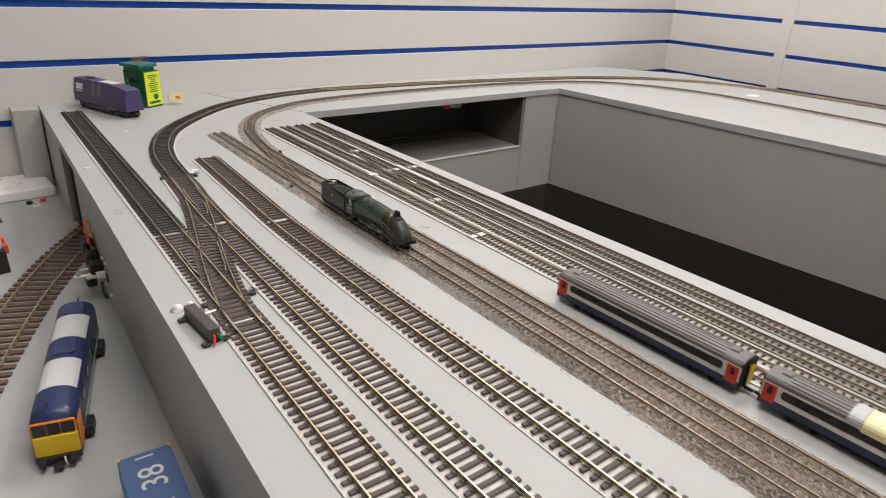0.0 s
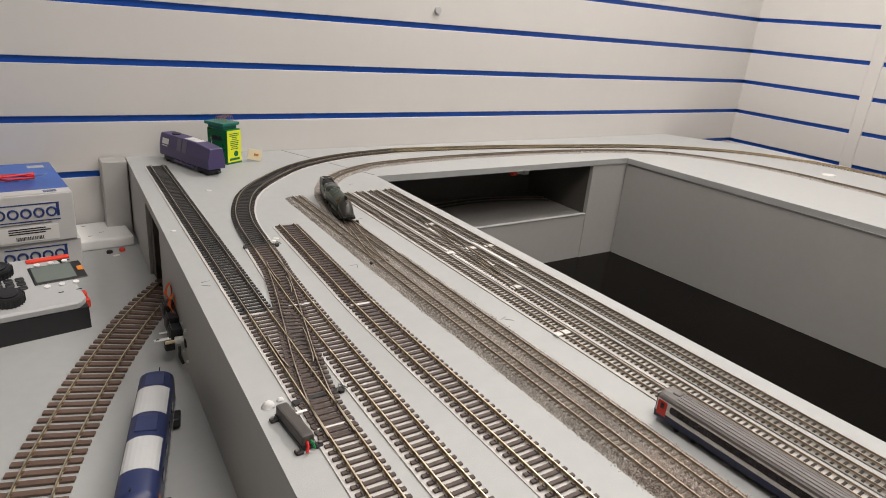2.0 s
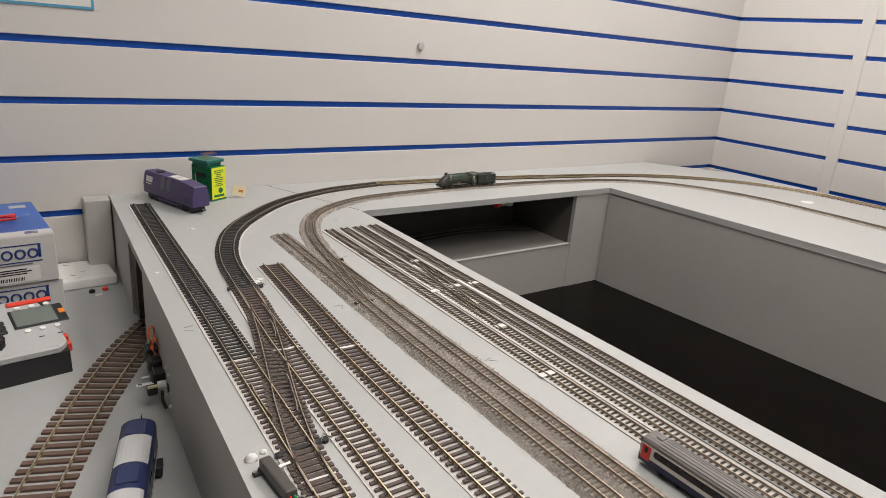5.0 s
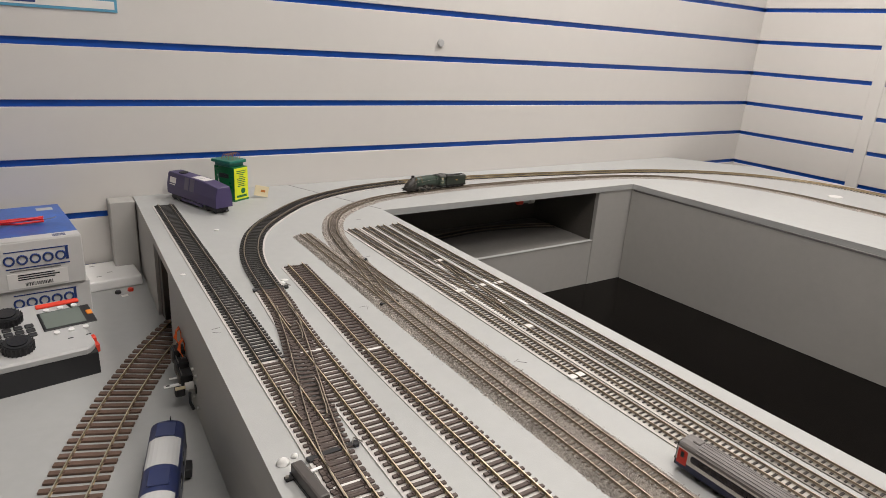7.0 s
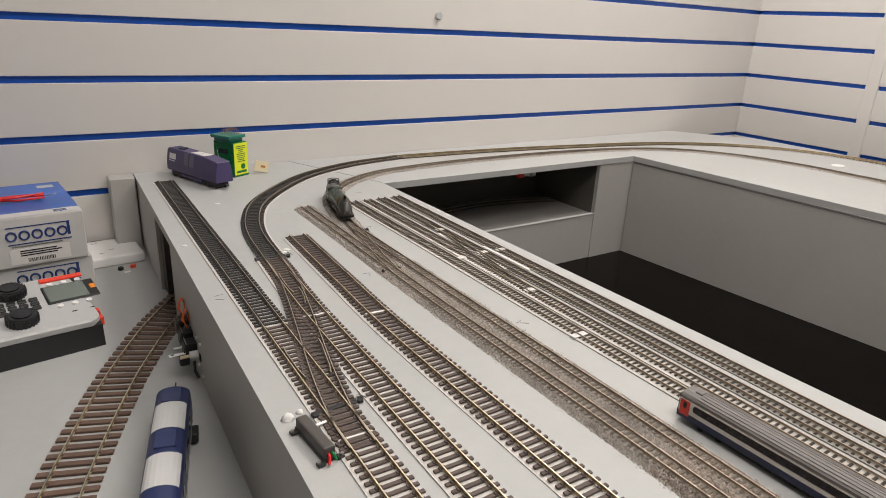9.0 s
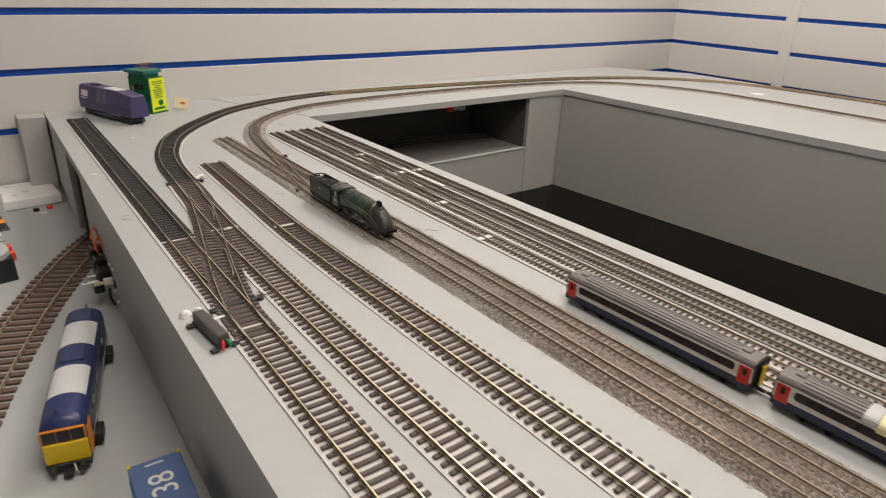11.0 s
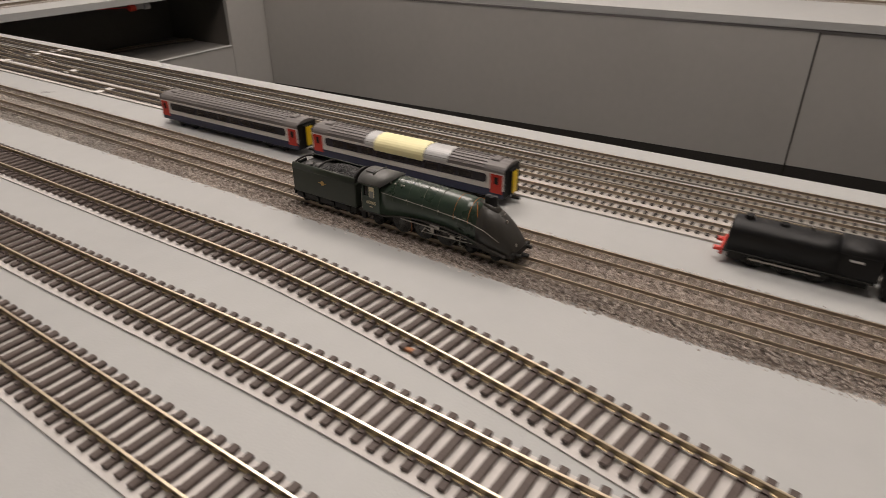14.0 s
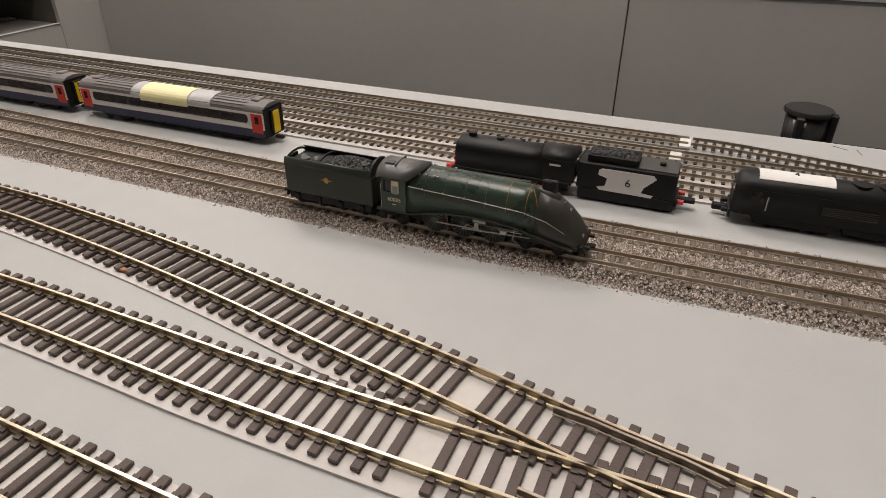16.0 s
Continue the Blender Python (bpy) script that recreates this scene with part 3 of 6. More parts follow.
def ballast(label, pts, half, z, material, seed):
    """A rough shoulder of loose chips along a path."""
    rng = random.Random(seed)
    path = smooth_path(pts, 0.003)
    nrm = normals(path)
    rings = []
    cols = 15
    for p, n in zip(path, nrm):
        ring = []
        wl, wr = half * 0.93 + rng.uniform(-0.0008, 0.0008), half * 0.93 + rng.uniform(-0.0008, 0.0008)
        for c in range(cols):
            u = -1 + 2 * c / (cols - 1)
            o = u * (wr if u > 0 else wl)
            e = max(0.0, 1 - max(0, (abs(u) - 0.72) / 0.28))
            h = z * min(1, e * 1.2) - 0.0005
            q = p + n * o
            ring.append((q[0], q[1], DECK + max(0.0002, h)))
        rings.append(ring)
    bm = loft(rings, closed=False)
    ob = solid("ballast", bm, material, label, "ballast", kind="stuff")
    # loose chips, densest where the line runs past the sidings
    gen = np.random.default_rng(seed)
    P0, N0 = np.array(path), np.array(nrm)
    run = np.concatenate([[0], np.cumsum(np.linalg.norm(np.diff(P0, axis=0), axis=1))])
    fine = np.linspace(0, run[-1], int(run[-1] / 0.003))
    P = np.stack([np.interp(fine, run, P0[:, k]) for k in (0, 1)], 1)
    N = np.stack([np.interp(fine, run, N0[:, k]) for k in (0, 1)], 1)
    want = np.where(P[:, 1] < 0.35, 560, 240) * (half / 0.0285)
    idx = np.repeat(np.arange(len(P)), want.astype(int))
    n = len(idx)
    u = gen.uniform(-1.02, 1.02, n)
    stray = gen.random(n) < 0.006
    u = np.where(stray, np.sign(u) * gen.uniform(1.0, 1.12, n), u)
    jit = gen.uniform(-0.0017, 0.0017, n)
    T = np.stack([N[idx, 1], -N[idx, 0]], 1)
    C = P[idx] + N[idx] * (u * half)[:, None] + T * jit[:, None]
    e = np.clip(1 - np.maximum(0, (np.abs(u) - 0.72) / 0.28), 0, 1)
    zz = DECK + 0.0002 + z * np.minimum(1, e * 1.2)
    r = gen.uniform(0.00028, 0.00066, n) * np.where(P[idx, 1] < 0.35, 1.0, 1.35)
    a = gen.uniform(0, 6.28, n)
    V = np.zeros((n, 5, 3))
    for k in range(4):
        f = r * gen.uniform(0.6, 1.25, n)
        V[:, k, 0] = C[:, 0] + f * np.cos(a + k * 1.57)
        V[:, k, 1] = C[:, 1] + f * np.sin(a + k * 1.57)
        V[:, k, 2] = zz - 0.0003 + gen.uniform(-0.0002, 0.0003, n)
    V[:, 4, 0] = C[:, 0] + r * gen.uniform(-0.5, 0.5, n)
    V[:, 4, 1] = C[:, 1] + r * gen.uniform(-0.5, 0.5, n)
    V[:, 4, 2] = zz + r * gen.uniform(0.5, 1.3, n)
    base = (np.arange(n) * 5)[:, None, None]
    F = (np.array([[0, 1, 4], [1, 2, 4], [2, 3, 4], [3, 0, 4]])[None] + base).reshape(-1, 3)
    verts, faces = V.reshape(-1, 3).tolist(), F.tolist()
    me = bpy.data.meshes.new("chips")
    me.from_pydata(verts, [], faces)
    me.materials.append(M_CHIPS if material is M_BALLAST else M_CHIPS_PALE)
    chips = new("chips", me)
    chips.parent = ob
    tagged(chips, kind="stuff")
    return ob


MID = [((a[0] + b[0]) / 2, (a[1] + b[1]) / 2) for a, b in zip(NEAR, FAR)]
MID_FINE = [tuple(p) for p in smooth_path(MID, 0.05)]
CUT = min(range(len(MID_FINE)), key=lambda k: abs(MID_FINE[k][1] - 0.20))
ballast("brown granite ballast under the double main line", MID_FINE[:CUT + 1], 0.0285, 0.0033, M_BALLAST, 3)
ballast("paler worn ballast under the double main line", MID_FINE[CUT:], 0.0285, 0.0032, M_BALLAST_PALE, 6)
ballast("pale granite ballast round the tight curve", [MID[-1]] + [(0.168, 0.67), (0.172, 0.72)] + LOOP[1:], 0.0165, 0.0020, M_BALLAST_PALE, 4)
ballast("pale granite ballast under the stub siding", STUB, 0.0155, 0.0031, M_BALLAST_PALE, 5)
# yard sidings
YARD = [(0.2335, 0.2245), (0.2592, 0.2475), (0.2845, 0.2715), (0.3115, 0.2985)]
for xa, xb in YARD:
    f = lambda y: xb + (xa - xb) * (y + 0.32) / 1.2
    last = [] if xa == 0.3115 else [(f(-0.6), -0.6), (f(-1.0), -1.0)]
    lay_track("small gauge yard siding with dark sleepers", [(f(y), y) for y in (0.88, 0.6, 0.3, 0.0, -0.32)] + last, "N", UP, M_SLEEPER_Y, M_RAIL_TAN, group="yard sidings", underlay=(0.0100, -0.0120, M_YARD_PALE) if xa in (0.2335, 0.2592) else (0.0088, -0.0098, M_YARD))


def yard_x(k, y):
    xa, xb = YARD[k]
    return xb + (xa - xb) * (y + 0.32) / 1.2


lay_track("small gauge crossover between two sidings", [(yard_x(2, 0.73), 0.73), (yard_x(2, 0.68) - 0.002, 0.68), ((yard_x(1, 0.6) + yard_x(2, 0.6)) / 2, 0.6), (yard_x(1, 0.52) + 0.002, 0.52), (yard_x(1, 0.47), 0.47)], "N", UP, M_SLEEPER_Y, M_RAIL_TAN, group="yard sidings", lift=0.0002)
lay_track("small gauge turnout at the end of the yard", [(yard_x(3, -0.32), -0.322), (0.2966, -0.35), (0.2885, -0.40), (0.2795, -0.45), (0.2722, -0.51), (yard_x(2, -0.57), -0.57)], "N", UP, M_SLEEPER_Y, M_RAIL_TAN, group="yard sidings", lift=0.0002)


def bare_rail(label, pts, z, kind, material, group):
    """A short guard, wing or closure rail of a turnout, with splayed ends."""
    g = GAUGES[kind]
    path = smooth_path(pts, 0.003)
    bm = rail_mesh(path, 0.0, 0.0, g["rail_h"], g["rail_w"])
    for v in bm.verts:
        v.co.x, v.co.y = v.co.x - pts[0][0], v.co.y - pts[0][1]
    return solid("guard_rail", bm, [material, M_RAIL_SIDE_DULL], label, "rail", pose(pts[0][0], pts[0][1], z + g["height"] * 0.75), group)


def guard(line, y0, y1, off):
    """A guard rail beside a road, between two places along it, splayed at both ends."""
    path = smooth_path(line, 0.004)
    nrm = normals(path)
    pick = [k for k in range(len(path)) if y0 <= path[k][1] <= y1]
    out = []
    for i, k in enumerate(pick):
        edge = min(i, len(pick) - 1 - i)
        o = off - math.copysign(0.0012 * max(0, 3 - edge) / 3, off)
        out.append(tuple(path[k] + nrm[k] * o))
    return out


for line, y0, y1, off in ((T2, 0.585, 0.645, 0.0071), (T2, 0.585, 0.645, -0.0071), (T1[5:], 0.425, 0.485, -0.0071), (XO, 0.425, 0.485, 0.0071), (XO, 0.555, 0.60, 0.0071), (T3, -0.345, -0.29, 0.0071), (T2, -0.345, -0.29, -0.0071)):
    bare_rail("short dark guard rail inside a turnout", guard(line, y0, y1, off), UP + 0.0004, "OO", M_RAIL_DULL, "turnout guard rails")
for line in ([(yard_x(2, y) - 0.0035 - 0.002 * k, y) for k, y in enumerate((0.68, 0.66, 0.64))], [(yard_x(1, y) + 0.0035 + 0.002 * k, y) for k, y in enumerate((0.52, 0.54, 0.56))]):
    bare_rail("short dull guard rail inside a small crossover", line, UP + 0.0003, "N", M_RAIL_DULL, "turnout guard rails")
# white card showing between the sidings at the crossover
for x0, x1, y0, y1 in ((0.2690, 0.2745, 0.545, 0.69), (0.2455, 0.2500, 0.49, 0.62), (0.2935, 0.2975, 0.53, 0.62)):
    solid("packing_card", box(x0 - (x0 + x1) / 2, x1 - (x0 + x1) / 2, y0, y1, 0.0, 0.0016), M_CORK, "strip of white card packed between two yard sidings", "packing strip", pose((x0 + x1) / 2, 0, DECK), "packing cards")
# lower level tracks
LOWT = [(-0.235, 0.45), (-0.212, 0.53), (-0.19, 0.592), (-0.153, 0.682), (-0.115, 0.763), (-0.059, 0.862), (0.02, 0.965), (0.09, 1.03)]
lay_track("curved lower level track with brown wood-grain sleepers", LOWT, "wide", LOW + 0.0002, M_SLEEPER_W, M_RAIL, group="tracks on the lower board")
lay_track("curved lower level track inside the tunnel", [(0.30, 1.05), (0.45, 1.10), (0.557, 1.124), (0.694, 1.138), (0.82, 1.12), (0.885, 1.10)], "OO", LOW + 0.0008, M_SLEEPER_DARK, M_RAIL_DULL, group="tracks on the lower board")


# ---------------------------------------------------------------- the running locomotive
def arch(x, half, z0, z1, n=12, shoulder=0.45, cy=0.0):
    """A ring across the body at x: flat sides and a rounded top."""
    pts = [(x, cy - half, z0)]
    zs = z0 + (z1 - z0) * shoulder
    for k in range(n + 1):
        a = math.pi - math.pi * k / n
        pts.append((x, cy + half * math.cos(a), zs + (z1 - zs) * math.sin(a)))
    pts.append((x, cy + half, z0))
    return pts


SPIN = []


def wheel(parent, x, y, r, name="wheel", spokes=True, z=0.0):
    """A wheel about its own axle, noted so that it turns as its vehicle rolls."""
    side = 1 if y > 0 else -1
    flat = Matrix.Rotation(math.pi / 2, 4, "X")
    w = part(name, cyl(r, 0.0016, flat, 20), M_BLACK_METAL, parent)
    w.matrix_basis = pose(x, y, z + r)
    bm = bmesh.new()
    cyl(r * 0.22, 0.0010, Matrix.Translation((0, side * 0.0009, 0)) @ flat, 10, bm=bm)
    if spokes:
        for k in range(10):
            merge(bm, box(-r * 0.90, r * 0.90, -0.0003, 0.0003, -0.00016, 0.00016), Matrix.Translation((0, side * 0.0009, 0)) @ Matrix.Rotation(k * math.pi / 10, 4, "Y"))
    if spokes and r > 0.005:
        ring = [(r * 0.93 * math.cos(a), side * 0.0009, r * 0.93 * math.sin(a)) for a in np.linspace(0, 2 * math.pi, 29)]
        part("rim", tube(ring, 0.0002, 5), M_SOOT, w, "worn bright wheel rim")
    part("spokes", bm, M_SOOT if r > 0.005 else M_BLACK_METAL, w)
    SPIN.append((w, x, y, z + r, r, 0.0))
    return w


def streamlined_locomotive():
    """Forward is local +x, the rear of the cab at x = 0; rail top at z = 0."""
    loco = thing("steam_locomotive", "weathered dark green streamlined steam locomotive on the main line", "locomotive")
    W = 0.0098
    # smooth casing: boiler running into the wedge nose
    secs = []
    for x, z0, z1, h, sh in ((0.0135, 0.0080, 0.0257, W, 0.52), (0.020, 0.0084, 0.0257, W, 0.50), (0.025, 0.0096, 0.0256, W, 0.46), (0.031, 0.0108, 0.0256, W, 0.41), (0.045, 0.0115, 0.0254, W, 0.38), (0.058, 0.0112, 0.0250, W, 0.38), (0.067, 0.0096, 0.0246, W, 0.40), (0.075, 0.0066, 0.0241, W, 0.42), (0.080, 0.0048, 0.0230, W * 0.99, 0.40), (0.0845, 0.0034, 0.0210, W * 0.96, 0.36), (0.0885, 0.0032, 0.0184, W * 0.90, 0.32), (0.0920, 0.0032, 0.0152, W * 0.82, 0.28), (0.0945, 0.0032, 0.0120, W * 0.72, 0.24), (0.0962, 0.0034, 0.0085, W * 0.60, 0.2)):
        secs.append(arch(x, h, z0, z1, 18, sh))
    part("casing", loft(secs[:8]), M_GREEN, loco, "dark green streamlined boiler casing", True)
    part("nose", loft(secs[7:]), M_NOSE, loco, "sooty grey wedge-shaped nose", True)
    # boiler bands
    for x, top in ((0.024, 0.0258), (0.0335, 0.02565), (0.043, 0.02553), (0.0525, 0.0253), (0.062, 0.02494), (0.0705, 0.02454)):
        ring = arch(x, W + 0.00008, 0.0150, top + 0.00008, 14, 0.12)[1:-1]
        part("boiler_band", tube(ring, 0.00010, 5), M_ORANGE_LINE if x > 0.06 else M_BAND, loco, "thin boiler band")
    # short orange lining beside the chimney
    for s in (-1, 1):
        part("lining", tube([(0.0720, s * 0.0028, 0.02425), (0.0738, s * 0.0058, 0.0226), (0.0752, s * 0.0082, 0.0197)], 0.00014, 5), M_ORANGE_LINE, loco, "thin orange lining")
    # running board valance, sweeping curve
    for s in (-1, 1):
        y0, y1 = s * (W - 0.0016), s * (W + 0.0007)
        out = [(0.0, 0.0076), (0.018, 0.0078), (0.025, 0.0096), (0.033, 0.0110), (0.045, 0.0118), (0.057, 0.0116), (0.068, 0.0104), (0.080, 0.0078), (0.092, 0.0045), (0.092, 0.0040), (0.080, 0.0072), (0.068, 0.0098), (0.057, 0.0110), (0.045, 0.0112), (0.033, 0.0104), (0.025, 0.0090), (0.018, 0.0072), (0.0, 0.0070)]
        bm = bmesh.new()
        a = [bm.verts.new((x, y0, z)) for x, z in out]
        b = [bm.verts.new((x, y1, z)) for x, z in out]
        n = len(out)
        for k in range(n):
            bm.faces.new((a[k], a[(k + 1) % n], b[(k + 1) % n], b[k]))
        bm.faces.new(a)
        bm.faces.new(b[::-1])
        part("running_board", bm, M_NOSE, loco, "thin sooty running board edge")
    # cab
    C, A, EAVE = 0.0150, 0.0030, 0.0216
    for s in (-1, 1):
        y0, y1 = s * W - 0.0004, s * W + 0.0004
        part("cab_side", box(A, C, y0, y1, 0.0072, 0.0156), M_GREEN, loco)
        for x0, x1 in ((A, A + 0.0008), (0.0072, 0.0080), (0.0116, C)):
            part("window_pillar", box(x0, x1, y0, y1, 0.0156, EAVE - 0.0008), M_GREEN, loco)
        part("cab_cant_rail", box(A, C, y0, y1, EAVE - 0.0008, EAVE), M_GREEN, loco)
    part("cab_front", box(C - 0.0008, C, -W + 0.0005, W - 0.0005, 0.0070, EAVE), M_GREEN, loco)
    for s in (-1, 1):
        part("cab_window", box(A + 0.0008, 0.0072, s * W * 0.95 - 0.0001, s * W * 0.95 + 0.0001, 0.0156, EAVE - 0.0008), M_GLASS, loco)
        fr = part("window_frame", box(0.0080, 0.0116, s * W - 0.0005, s * W + 0.0005, 0.0157, EAVE - 0.0009), M_CREAM, loco, "cream cab window frame")
        part("pane", box(0.0085, 0.0111, s * W - 0.0006, s * W + 0.0006, 0.0162, EAVE - 0.0014), M_PANE, fr)
        part("cab_handrail", tube([(A - 0.0004, s * (W + 0.0004), 0.0085), (A - 0.0004, s * (W + 0.0004), 0.0190)], 0.00016, 5), M_ROD, loco)
        part("number_bar", box(0.0082, 0.0100, s * (W + 0.00045) - 0.0001, s * (W + 0.00045) + 0.0001, 0.0106, 0.0110), M_CREAM, loco)
    # roof: its front edge runs forward as a wedge over the boiler
    roof = []
    for x, reach in ((0.0002, 0.0), (0.005, 0.0), (0.0110, 0.002), (0.0154, 0.0075)):
        ring = arch(x, W + 0.00025, EAVE - 0.0002, 0.0260, 16, 0.06)
        roof.append([(px + reach * max(0.0, (pz - EAVE + 0.0002) / 0.0046), py, pz) for px, py, pz in ring])
    part("cab_roof", loft(roof), M_ROOF_LOCO, loco, "dusty grey cab roof", True)
    for s in (-1, 1):
        part("rain_strip", tube([(0.0004, s * (W + 0.0003), EAVE + 0.0001), (0.0152, s * (W + 0.0003), EAVE + 0.0002), (0.0185, s * (W - 0.0010), 0.0233), (0.0210, s * (W - 0.0036), 0.0250)], 0.00016, 5), M_NOSE, loco)
    part("roof_vent", box(0.002, 0.0070, -0.0048, -0.0012, 0.0254, 0.0261, 0.0003), M_SOOT, loco)
    part("roof_rib", box(0.0078, 0.0084, -0.0060, 0.0060, 0.0250, 0.0262, 0.0002), M_SOOT, loco)
    # chimney fairing
    bm = bmesh.new()
    for x in (0.0765, 0.0798):
        cyl(0.0019, 0.0046, Matrix.Translation((x, 0, 0.0252)), 16, 0.0017, bm=bm)
    box(0.0765, 0.0798, -0.0017, 0.0017, 0.0228, 0.0273, bm=bm)
    part("chimney", bm, M_BLACK, loco, "black double chimney")
    part("chimney_skirt", loft([arch(x, h, 0.0210, z, 10, 0.2) for x, h, z in ((0.0725, 0.0022, 0.0246), (0.0755, 0.0034, 0.0249), (0.0800, 0.0034, 0.0243), (0.0835, 0.0020, 0.0224))]), M_NOSE, loco, "", True)
    for x in (0.0765, 0.0798):
        part("chimney_mouth", cyl(0.0011, 0.0003, Matrix.Translation((x, 0, 0.0276)), 12), M_INK, loco)
    for x in (0.0205, 0.0235, 0.0275, 0.0290):
        part("washout_plug", cyl(0.0006, 0.0006, Matrix.Translation((x, -0.0062, 0.0240)), 10), M_STEEL, loco)
    # nose handles and lamp irons
    for x, y, z in ((0.0885, -0.002, 0.0183), (0.0952, -0.0042, 0.0098), (0.0952, 0.0042, 0.0098)):
        part("lamp_iron", box(x - 0.0004, x + 0.0004, y - 0.0003, y + 0.0003, z - 0.0007, z + 0.0008), M_STEEL, loco)
    part("nose_handle", tube([(0.0852, -0.0018, 0.0204), (0.0862, 0, 0.0207), (0.0852, 0.0018, 0.0204)], 0.00025, 5), M_STEEL, loco)
    # buffer beam
    bb = part("buffer_beam", box(0.0945, 0.0965, -0.0090, 0.0090, 0.0036, 0.0068, 0.0004), M_BLACK_METAL, loco)
    for s in (-1, 1):
        part("buffer", cyl(0.0010, 0.0026, Matrix.Translation((0.0976, s * 0.0058, 0.0053)) @ Matrix.Rotation(math.pi / 2, 4, "Y"), 10), M_BLACK_METAL, bb)
    part("coupling", box(0.0965, 0.1005, -0.0013, 0.0013, 0.0028, 0.0042, 0.0004), M_BLACK_METAL, bb)
    # frames, wheels and rods
    part("frame", box(0.002, 0.094, -0.0045, 0.0045, 0.0018, 0.0100, 0.0004), M_BLACK_METAL, loco)
    for x in (0.0285, 0.0425, 0.0565):
        for s in (-1, 1):
            wheel(loco, x, s * 0.0072, 0.0064, "driving_wheel")
    for x in (0.0715, 0.0860):
        for s in (-1, 1):
            wheel(loco, x, s * 0.0072, 0.0032, "bogie_wheel")
    for s in (-1, 1):
        wheel(loco, 0.012, s * 0.0072, 0.0036, "trailing_wheel")
        rod = part("coupling_rod", box(-0.0150, 0.0150, -0.0003, 0.0003, -0.0003, 0.0003), M_ROD, loco)
        rod.matrix_basis = pose(0.0425 - 0.0024, s * 0.0090, 0.0064)
        SPIN.append((rod, 0.0425, s * 0.0090, 0.0064, 0.0064, 0.0024))
        part("connecting_rod", tube([(0.0425, s * 0.0094, 0.0050), (0.0735, s * 0.0094, 0.0066)], 0.00032, 6), M_ROD, loco)
        part("cylinder", box(0.069, 0.0795, s * 0.0078 - 0.0018, s * 0.0078 + 0.0018, 0.0042, 0.0096, 0.0012, segs=2), M_BLACK_METAL, loco)
        part("expansion_link", box(0.0480, 0.0500, s * 0.0092 - 0.0004, s * 0.0092 + 0.0004, 0.0060, 0.0092), M_ROD, loco)
        part("slide_bar", box(0.0590, 0.0700, s * 0.0092 - 0.0003, s * 0.0092 + 0.0003, 0.0076, 0.0080), M_ROD, loco)
        part("crosshead", box(0.0600, 0.0630, s * 0.0094 - 0.0005, s * 0.0094 + 0.0005, 0.0060, 0.0078, 0.0002), M_ROD, loco)
        part("combination_lever", tube([(0.0665, s * 0.0097, 0.0094), (0.0660, s * 0.0097, 0.0040), (0.0680, s * 0.0097, 0.0032)], 0.00028, 5), M_ROD, loco)
        part("return_crank", tube([(0.0425, s * 0.0098, 0.0050), (0.0448, s * 0.0098, 0.0078)], 0.00032, 5), M_ROD, loco)
        part("eccentric_rod", tube([(0.0448, s * 0.0098, 0.0078), (0.0488, s * 0.0098, 0.0062)], 0.00024, 5), M_ROD, loco)
        part("gear_hanger", box(0.0470, 0.0530, s * 0.0088 - 0.0004, s * 0.0088 + 0.0004, 0.0088, 0.0104, 0.0002), M_ROD, loco)
        part("sand_pipe", tube([(0.0345, s * 0.0086, 0.0100), (0.0352, s * 0.0086, 0.0040), (0.0340, s * 0.0080, 0.0012)], 0.00022, 5), M_COPPER, loco)
        for x in (0.0330, 0.0470, 0.0240):
            part("brake_hanger", box(x - 0.0005, x + 0.0005, s * 0.0070 - 0.0006, s * 0.0070 + 0.0006, 0.0016, 0.0080), M_BLACK_METAL, loco)
        for x, z in ((0.0230, 0.0194), (0.0330, 0.0191), (0.0430, 0.0187), (0.0530, 0.0182), (0.0630, 0.0176), (0.0720, 0.0169)):
            part("handrail_knob", cyl(0.00032, 0.0008, Matrix.Translation((x, s * (W + 0.0002), z)) @ Matrix.Rotation(math.pi / 2, 4, "X"), 8), M_ROD, loco)
        part("radius_rod", tube([(0.049, s * 0.0092, 0.0084), (0.068, s * 0.0092, 0.0086)], 0.00022, 5), M_ROD, loco)
        part("handrail", tube([(0.0165, s * (W + 0.00035), 0.0196), (0.045, s * (W + 0.00035), 0.0186), (0.070, s * (W + 0.00025), 0.0172), (0.080, s * (W + 0.0001), 0.0150), (0.088, s * (W - 0.0008), 0.0112)], 0.00015, 5), M_ROD, loco)
        turn = Matrix.Rotation(math.pi if s > 0 else 0.0, 4, "Z") @ Matrix.Rotation(math.pi / 2, 4, "X")
        lettering("60005", 0.0027, M_CREAM, loco, Matrix.Translation((0.0092, s * (W + 0.00045), 0.0127)) @ turn, "cab_number", "small cream figures 60005")
        part("cab_step", box(0.001, 0.004, s * 0.0085 - 0.001, s * 0.0085 + 0.001, 0.002, 0.0065, 0.0003), M_BLACK_METAL, loco)
    return loco


